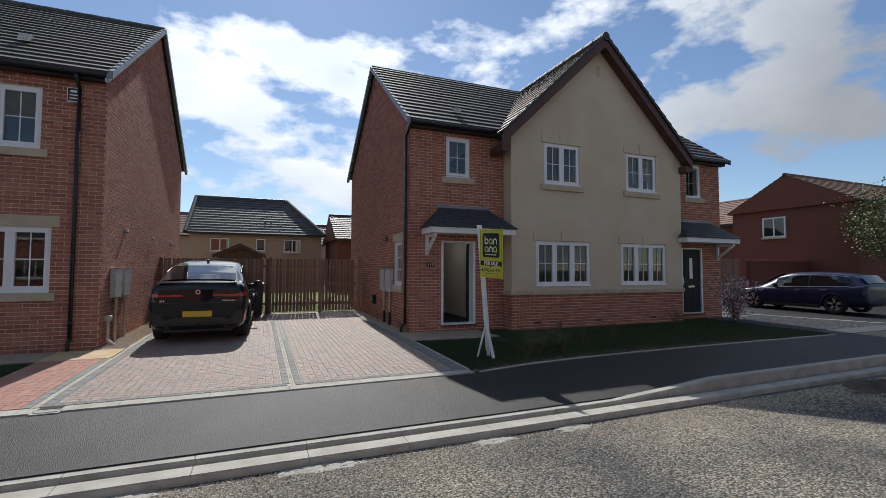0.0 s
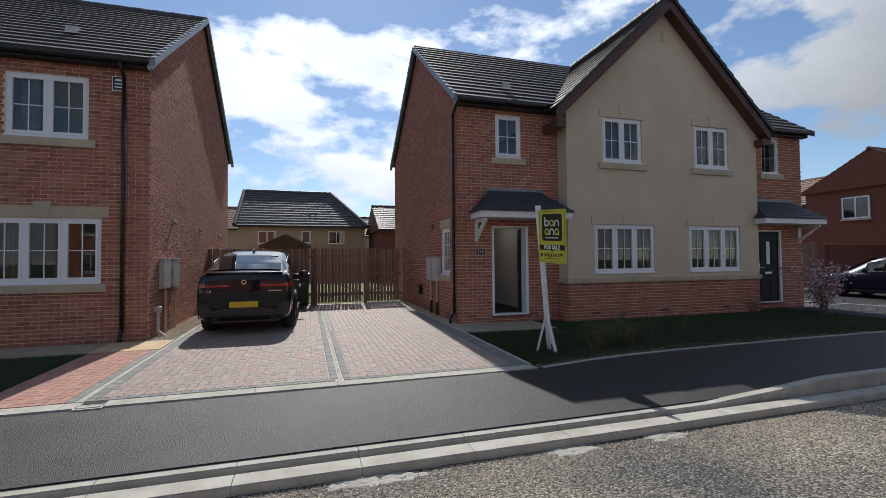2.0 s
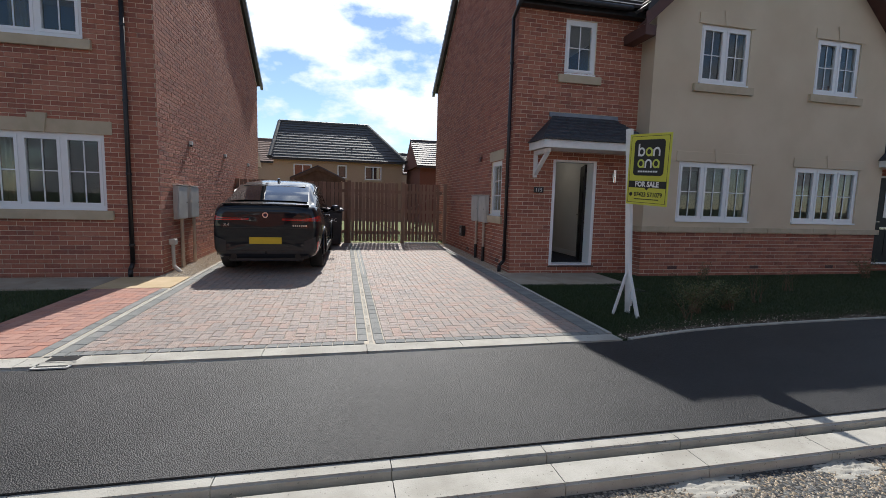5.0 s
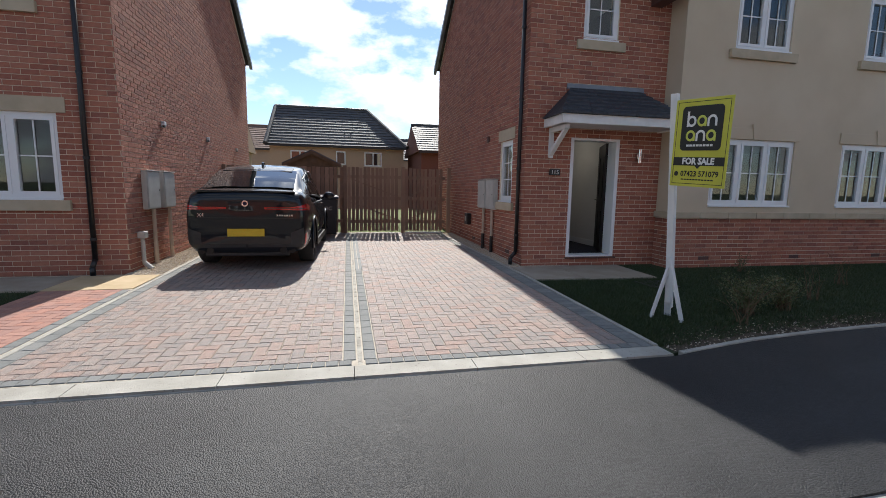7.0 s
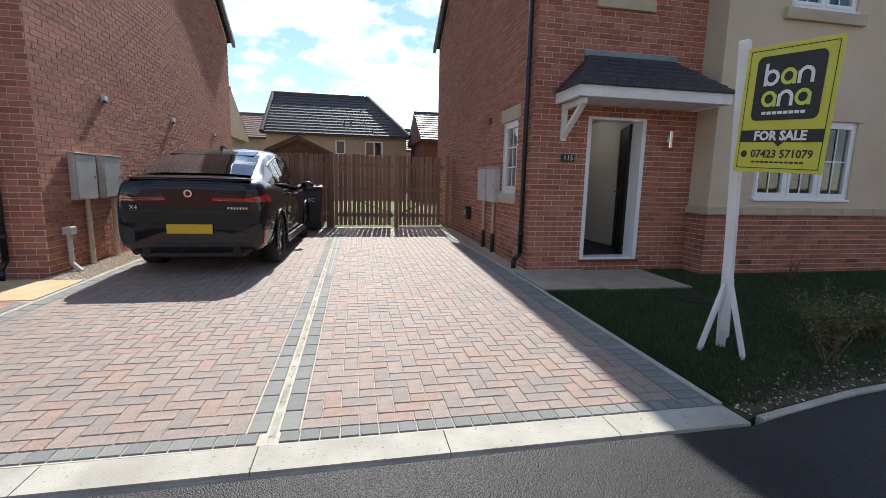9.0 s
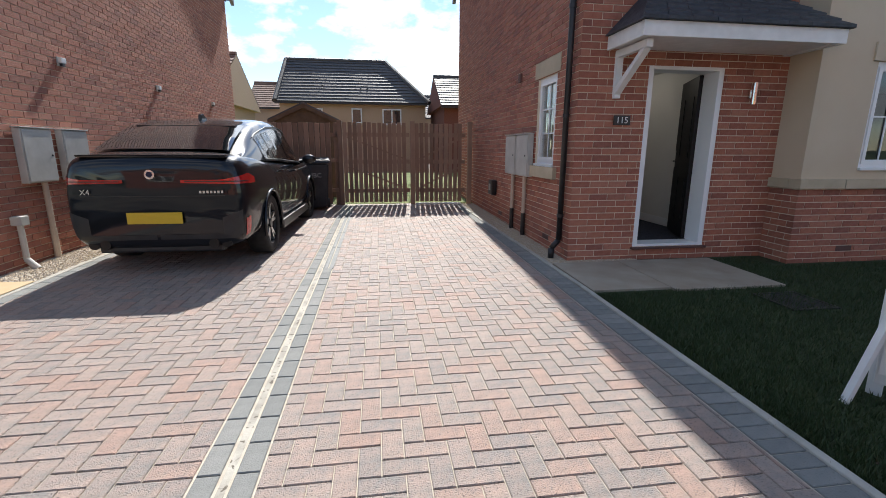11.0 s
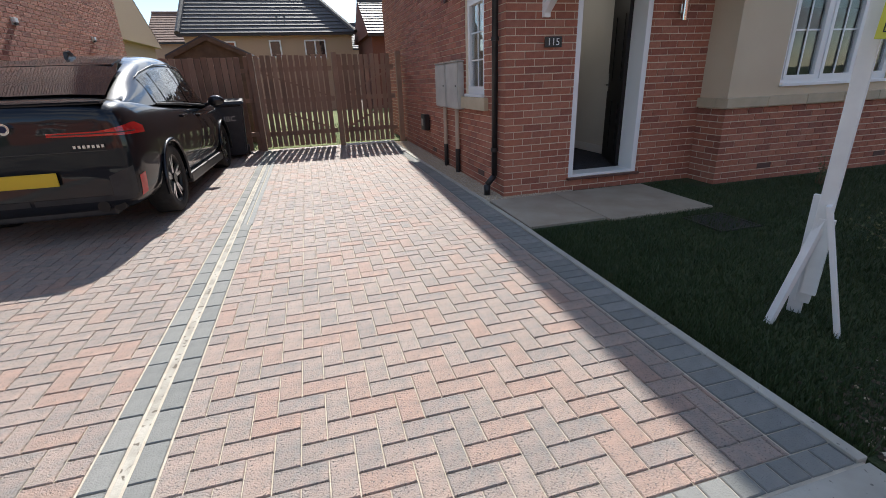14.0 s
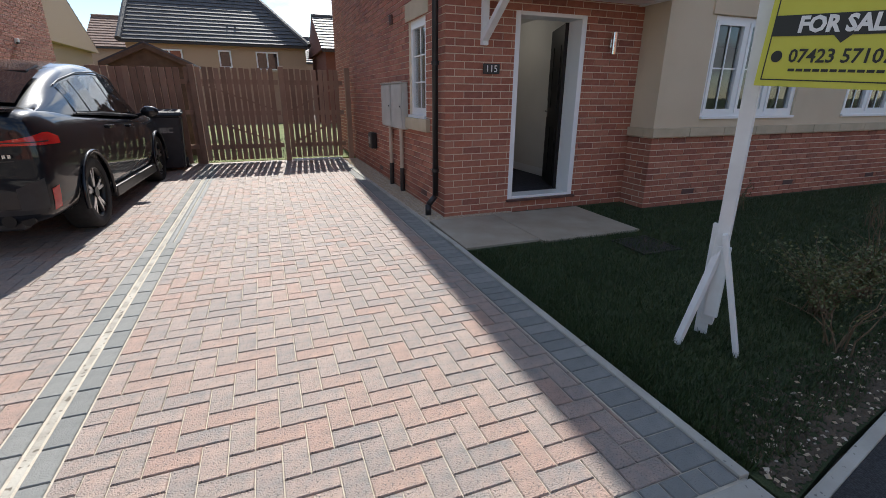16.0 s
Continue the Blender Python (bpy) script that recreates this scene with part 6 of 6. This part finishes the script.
sheet("gravel_strip", [(3.43, 10.87), (3.70, 10.87), (3.70, 16.3), (3.30, 16.3)], lambda x, y: gz(y) + 0.0, JOINT)
sheet("gravel_strip", [(3.69, 10.87), (4.55, 10.87), (4.55, 11.02), (3.69, 11.02)], lambda x, y: gz(y) + 0.0, JOINT)
sheet("gravel_strip", [(-2.45, 10.87), (-1.925, 10.87), (-1.925, 16.3), (-2.45, 16.3)], lambda x, y: gz(y) + 0.0, JOINT)
pebbles("gravel", 9000, lambda r: (lambda y: (r.uniform(3.45 - 0.16 * (y - 10.9) / 6, 3.67), y))(r.uniform(10.88, 16.3)), lambda x, y: gz(y) + 0.002, PEBBLE, 0.013, 1)
pebbles("gravel", 1500, lambda r: (r.uniform(3.6, 4.5), r.uniform(10.88, 10.98)), lambda x, y: gz(y) + 0.002, PEBBLE, 0.013, 2)
pebbles("gravel", 9000, lambda r: (r.uniform(-2.42, -1.94), r.uniform(10.88, 16.3)), lambda x, y: gz(y) + 0.002, PEBBLE, 0.014, 3)
pebbles("gravel", 5000, lambda r: (r.uniform(13.6, 17.0), r.uniform(7.95, 10.8)), lambda x, y: gz(y) - 0.008, CHIP, 0.03, 4)


def verge_pt(r):
    x = 3.48 + 7.5 * r.random()
    return x, back(x) + 0.08 + abs(r.gauss(0, 0.16))


pebbles("soil_crumbs", 9000, verge_pt, lambda x, y: gz(y) - 0.010, SOIL, 0.014, 5)
pebbles("soil_crumbs", 700, verge_pt, lambda x, y: gz(y) - 0.008, PEBBLE, 0.014, 6)
pebbles("road_grit", 26000, lambda r: (r.uniform(-3, 12), 4.87 - abs(r.gauss(0, 0.42))), lambda x, y: -0.176, PEBBLE, 0.011, 7)
pebbles("road_grit", 9000, lambda r: (r.uniform(-3, 9), r.uniform(2.2, 4.9)), lambda x, y: -0.176, CHIP, 0.009, 8)


def mound(name, x, y, rx, ry, h, z, material, label, seed):
    """A low lumpy heap, higher in the middle and ragged at its edge."""
    t = thing(name, (x, y, z), label, "heap")
    bm = bmesh.new()
    n = 26
    grid = [[None] * (n + 1) for _ in range(n + 1)]
    for i in range(n + 1):
        for k in range(n + 1):
            u, v = 2 * i / n - 1, 2 * k / n - 1
            q = noise.noise(Vector((u * 2.3 + seed, v * 2.3, 0)))
            f = max(0.0, 1 - (u * u + v * v) * (1.25 + 0.9 * q))
            grid[i][k] = bm.verts.new((u * rx, v * ry, h * f ** 0.6 * (0.7 + 0.6 * noise.noise(Vector((u * 7, v * 7, seed)))) - 0.01))
    for i in range(n):
        for k in range(n):
            bm.faces.new((grid[i][k], grid[i + 1][k], grid[i + 1][k + 1], grid[i][k + 1]))
    part("lump", bm, material, t, smooth=True)


mound("soil_heap", 8.9, 4.55, 0.75, 0.35, 0.12, -0.176, SOIL, "low heap of dark soil on the road by the kerb", 2.0)
mound("soil_heap", 11.2, 4.7, 1.2, 0.4, 0.17, -0.176, SOIL, "low heap of dark soil on the road by the kerb", 5.0)
for k, (x, rx) in enumerate(((0.9, 0.5), (2.6, 0.35), (3.6, 0.3), (-0.6, 0.4))):
    mound("concrete_spill", x, 4.83, rx, 0.12, 0.03, -0.176, CONCRETE, "flat splash of dried concrete at the foot of the kerb", 9.0 + k)


def blades(name, count, region, zf, material, h, seed):
    rnd = random.Random(seed)
    vs, fs = [], []
    for _ in range(count):
        x, y = region(rnd)
        z = zf(x, y)
        a, k = rnd.uniform(0, 6.28), h * rnd.uniform(0.5, 1.4)
        w, lx, ly = 0.0035, rnd.gauss(0, 0.35) * k, rnd.gauss(0, 0.35) * k
        n = len(vs)
        vs += [(x - w * math.cos(a), y - w * math.sin(a), z), (x + w * math.cos(a), y + w * math.sin(a), z), (x + lx, y + ly, z + k)]
        fs.append((n, n + 1, n + 2))
    me = bpy.data.meshes.new(name)
    me.from_pydata(vs, [], fs)
    me.materials.append(material)
    return tagged(new(name, me), kind="stuff")


def lawn_pt(r):
    while True:
        x, y = 3.44 + 10 * r.random() ** 1.6, r.uniform(7.1, 10.95)
        if y > back(x) + 0.16 + 0.22 * noise.noise(Vector((x * 1.7, 0, 3))) and not (x < 5.47 and y > 9.8) and y < (10.9 if x < 6 or x > 12.2 else 10.5):
            return x, y


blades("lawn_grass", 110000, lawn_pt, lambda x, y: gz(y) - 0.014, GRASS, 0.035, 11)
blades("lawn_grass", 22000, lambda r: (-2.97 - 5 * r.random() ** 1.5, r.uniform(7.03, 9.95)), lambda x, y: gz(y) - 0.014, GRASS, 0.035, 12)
blades("back_grass", 8000, lambda r: (r.uniform(-1, 4), r.uniform(16.5, 22)), lambda x, y: 0.098, GRASS, 0.06, 13)

# ---- plants ----
TWIG = mat("twig", (0.10, 0.07, 0.04), (0.18, 0.13, 0.08), 20, 0.9)
WEED = mat("weed_leaf", (0.05, 0.075, 0.02), (0.12, 0.13, 0.05), 8, 0.6, tones=[(0.06, 0.085, 0.025), (0.11, 0.12, 0.045), (0.16, 0.15, 0.06)])
PINK = mat("pale_pink_leaf", (0.35, 0.22, 0.24), (0.5, 0.36, 0.36), 8, 0.6, tones=[(0.62, 0.46, 0.48), (0.3, 0.16, 0.18), (0.7, 0.58, 0.58)])
LEAF = mat("tree_leaf", (0.07, 0.10, 0.02), (0.15, 0.17, 0.05), 8, 0.6, tones=[(0.08, 0.11, 0.025), (0.14, 0.16, 0.05), (0.20, 0.2, 0.09)])


def shrub(name, place, stems, height, spread, leaves, leafmat, leafsize, label, seed, category="plant", thick=0.006):
    rnd = random.Random(seed)
    t = thing(name, place, label, category)
    bm = bmesh.new()
    vs, fs = [], []
    for i in range(stems):
        a, lean = rnd.uniform(0, 6.28), rnd.uniform(0.1, 1.0) * spread
        h = height * rnd.uniform(0.55, 1.0)
        bend = rnd.uniform(0.2, 1.2)
        pts = []
        ox, oy = rnd.gauss(0, 0.04), rnd.gauss(0, 0.04)
        for k in range(6):
            s = k / 5
            pts.append(Vector((ox + math.cos(a) * lean * s ** (1 + bend) + rnd.gauss(0, 0.01), oy + math.sin(a) * lean * s ** (1 + bend) + rnd.gauss(0, 0.01), h * (s - 0.25 * bend * s * s))))
        for k in range(5):
            rod(bm, pts[k], pts[k + 1], thick * (1 - k / 6), 5, thick * (1 - (k + 1) / 6))
        for _ in range(leaves):
            k = rnd.uniform(0.25, 1) * 4.99
            p = pts[int(k)].lerp(pts[int(k) + 1], k % 1) + Vector((rnd.gauss(0, 0.035), rnd.gauss(0, 0.035), rnd.gauss(0, 0.03))) * (height / 0.6)
            d = Vector((rnd.gauss(0, 1), rnd.gauss(0, 1), rnd.gauss(0, 0.7))).normalized() * leafsize * rnd.uniform(0.6, 1.3)
            e = d.cross(Vector((rnd.gauss(0, 1), rnd.gauss(0, 1), rnd.gauss(0, 1)))).normalized() * leafsize * 0.4
            n = len(vs)
            vs += [tuple(p), tuple(p + d * 0.5 + e), tuple(p + d), tuple(p + d * 0.5 - e)]
            fs.append((n, n + 1, n + 2, n + 3))
    tagged(part("twig_tangle", bm, TWIG, t), kind="stuff")
    me = bpy.data.meshes.new("foliage")
    me.from_pydata(vs, [], fs)
    me.materials.append(leafmat)
    ob = new("foliage", me)
    ob.parent = t
    tagged(ob, kind="stuff")
    return t


shrub("shrub", (5.15, 7.85, 0.0), 34, 0.55, 0.48, 60, WEED, 0.022, "straggly twiggy shrub at the edge of the lawn", 21)
shrub("shrub", (5.75, 7.95, 0.0), 26, 0.5, 0.45, 50, WEED, 0.022, "straggly green shrub beside the pavement", 22)
shrub("weed", (4.75, 7.55, 0.0), 9, 0.55, 0.35, 10, WEED, 0.018, "tall bent weed beside the for sale board", 23)
shrub("weed", (6.6, 8.3, 0.0), 8, 0.7, 0.3, 8, WEED, 0.02, "tall thin weed on the lawn", 24)
shrub("weed", (8.0, 9.0, 0.02), 8, 0.6, 0.3, 12, WEED, 0.02, "thin weed on the lawn", 25)
shrub("shrub", (7.3, 10.1, 0.03), 10, 0.45, 0.25, 20, WEED, 0.02, "small shrub before the brick plinth", 26)
shrub("shrub", (11.2, 10.0, 0.03), 14, 0.6, 0.35, 24, WEED, 0.025, "small shrub before the brick plinth", 27)
shrub("flowering_shrub", (13.1, 9.6, 0.03), 34, 1.65, 0.8, 46, PINK, 0.07, "pale pink flowering shrub beside the twin house's door", 28, thick=0.012)


def tree(place, height, label, seed):
    rnd = random.Random(seed)
    t = thing("tree", place, label, "tree")
    bm = bmesh.new()
    vs, fs = [], []
    rod(bm, (0, 0, 0), (0.05, 0, height * 0.45), 0.16, 10, 0.09)
    for i in range(26):
        a = rnd.uniform(0, 6.28)
        z0 = height * rnd.uniform(0.25, 0.5)
        tip = Vector((math.cos(a) * rnd.uniform(0.8, 2.2), math.sin(a) * rnd.uniform(0.8, 2.2), height * rnd.uniform(0.5, 1.0)))
        rod(bm, (0, 0, z0), tip, 0.05, 6, 0.012)
        for _ in range(150):
            s = rnd.uniform(0.4, 1.05)
            p = Vector((0, 0, z0)).lerp(tip, s) + Vector((rnd.gauss(0, 0.28), rnd.gauss(0, 0.28), rnd.gauss(0, 0.25)))
            d = Vector((rnd.gauss(0, 1), rnd.gauss(0, 1), rnd.gauss(0, 1))).normalized() * 0.11
            e = d.cross(Vector((rnd.gauss(0, 1), rnd.gauss(0, 1), rnd.gauss(0, 1)))).normalized() * 0.05
            n = len(vs)
            vs += [tuple(p), tuple(p + d * 0.5 + e), tuple(p + d), tuple(p + d * 0.5 - e)]
            fs.append((n, n + 1, n + 2, n + 3))
    part("trunk", bm, TWIG, t)
    me = bpy.data.meshes.new("crown")
    me.from_pydata(vs, [], fs)
    me.materials.append(LEAF)
    ob = new("crown", me)
    ob.parent = t
    tagged(ob, kind="stuff")


tree((27.0, 12.0, 0.05), 5.6, "young green garden tree beyond the blue car", 31)

# ---- block paving ----
def herringbone(x0, x1, y0, y1, w=0.1, l=0.2, ox=0.0, oy=0.0):
    """A 90-degree herringbone of blocks, clipped to a rectangle."""
    out, j = [], 0.0024
    ni, nj = int((x1 - x0) / w) + 4, int((y1 - y0) / w) + 4
    for a in range(-3, ni):
        for b in range(-3, nj):
            k = (a - b) % 4
            if k == 0:
                r = (a, b, a + 2, b + 1)
            elif k == 3:
                r = (a, b, a + 1, b + 2)
            else:
                continue
            r = (max(x0, x0 + ox + r[0] * w), max(y0, y0 + oy + r[1] * w), min(x1, x0 + ox + r[2] * w), min(y1, y0 + oy + r[3] * w))
            if r[2] - r[0] > 0.014 and r[3] - r[1] > 0.014:
                out.append((r[0] + j, r[1] + j, r[2] - j, r[3] - j))
    return out


PAVE = basis((0, 7.0, 0.002), (1, 0, 0), (0, -math.sin(math.atan(RISE)), math.cos(math.atan(RISE))))
drive = sheet("drive", [(-1.86, 7.07), (3.38, 7.07), (3.26, 16.45), (-1.86, 16.45)], lambda x, y: gz(y) + 0.0035, JOINT)
DY = 9.4
left_f = herringbone(-1.729, 0.674, 0.18, DY)
right_f = herringbone(0.942, 3.165, 0.18, DY)
pieces("paving_block", right_f, PAVE, BLOCK, drive, (1.9, 1.5), 300, 0.008, 0.004, 0.002, seed=2)
pieces("paving_block", left_f, PAVE, BLOCK, drive, (0.2, 1.2), 200, 0.008, 0.004, 0.002, seed=3)
char = []
y = 0.18
while y < DY - 0.1:
    j = 0.003
    char += [(0.677 + j, y + j, 0.779 - j, y + 0.2 - j), (3.17 + j, y + j, 3.37 - j, y + 0.1 - j), (3.17 + j, y + 0.1 + j, 3.37 - j, y + 0.2 - j), (-1.855 + j, y + j, -1.732 - j, y + 0.2 - j)]
    if y < 3.9:
        char.append((0.835 + j, y + j, 0.937 - j, y + 0.2 - j))
    y += 0.2
x = -1.855
while x < 3.36:
    e = min(x + (0.1 if x > 0.93 else 0.1), 3.37)
    if not (0.77 < x + 0.05 < 0.85):
        char.append((x + 0.003, 0.083, e - 0.003, 0.177))
    x += 0.1
pieces("charcoal_block", char, PAVE, CHARBLOCK, drive, (1.5, 1.0), 200, 0.008, 0.004, 0.002, seed=4)
path = sheet("side_path", [(-2.93, 7.07), (-1.91, 7.07), (-1.91, 9.94), (-2.93, 9.94)], lambda x, y: gz(y) + 0.0035, JOINT)
pieces("paving_block", [(a, b, c, d) for a, b, c, d in herringbone(-2.92, -2.03, 0.09, 2.93)], PAVE, REDBLOCK, path, (-2.2, 1.0), 150, 0.008, 0.004, 0.002, seed=5)
pieces("charcoal_block", [(-2.025, 0.09 + 0.2 * i, -1.92, 0.284 + 0.2 * i) for i in range(14)], PAVE, CHARBLOCK, path, (-2, 1), 60, 0.008, 0.004, 0.002, seed=6)

# ---- brickwork ----
s = 10
for name, rects, m, parent, near, count in FRONT_BRICK + SIDE_BRICK + LEFT_BRICK:
    s += 1
    pieces(name, rects, m, BRICK, parent, near, count, 0.007, 0.002, 0.002, rest="brickwork", seed=s)
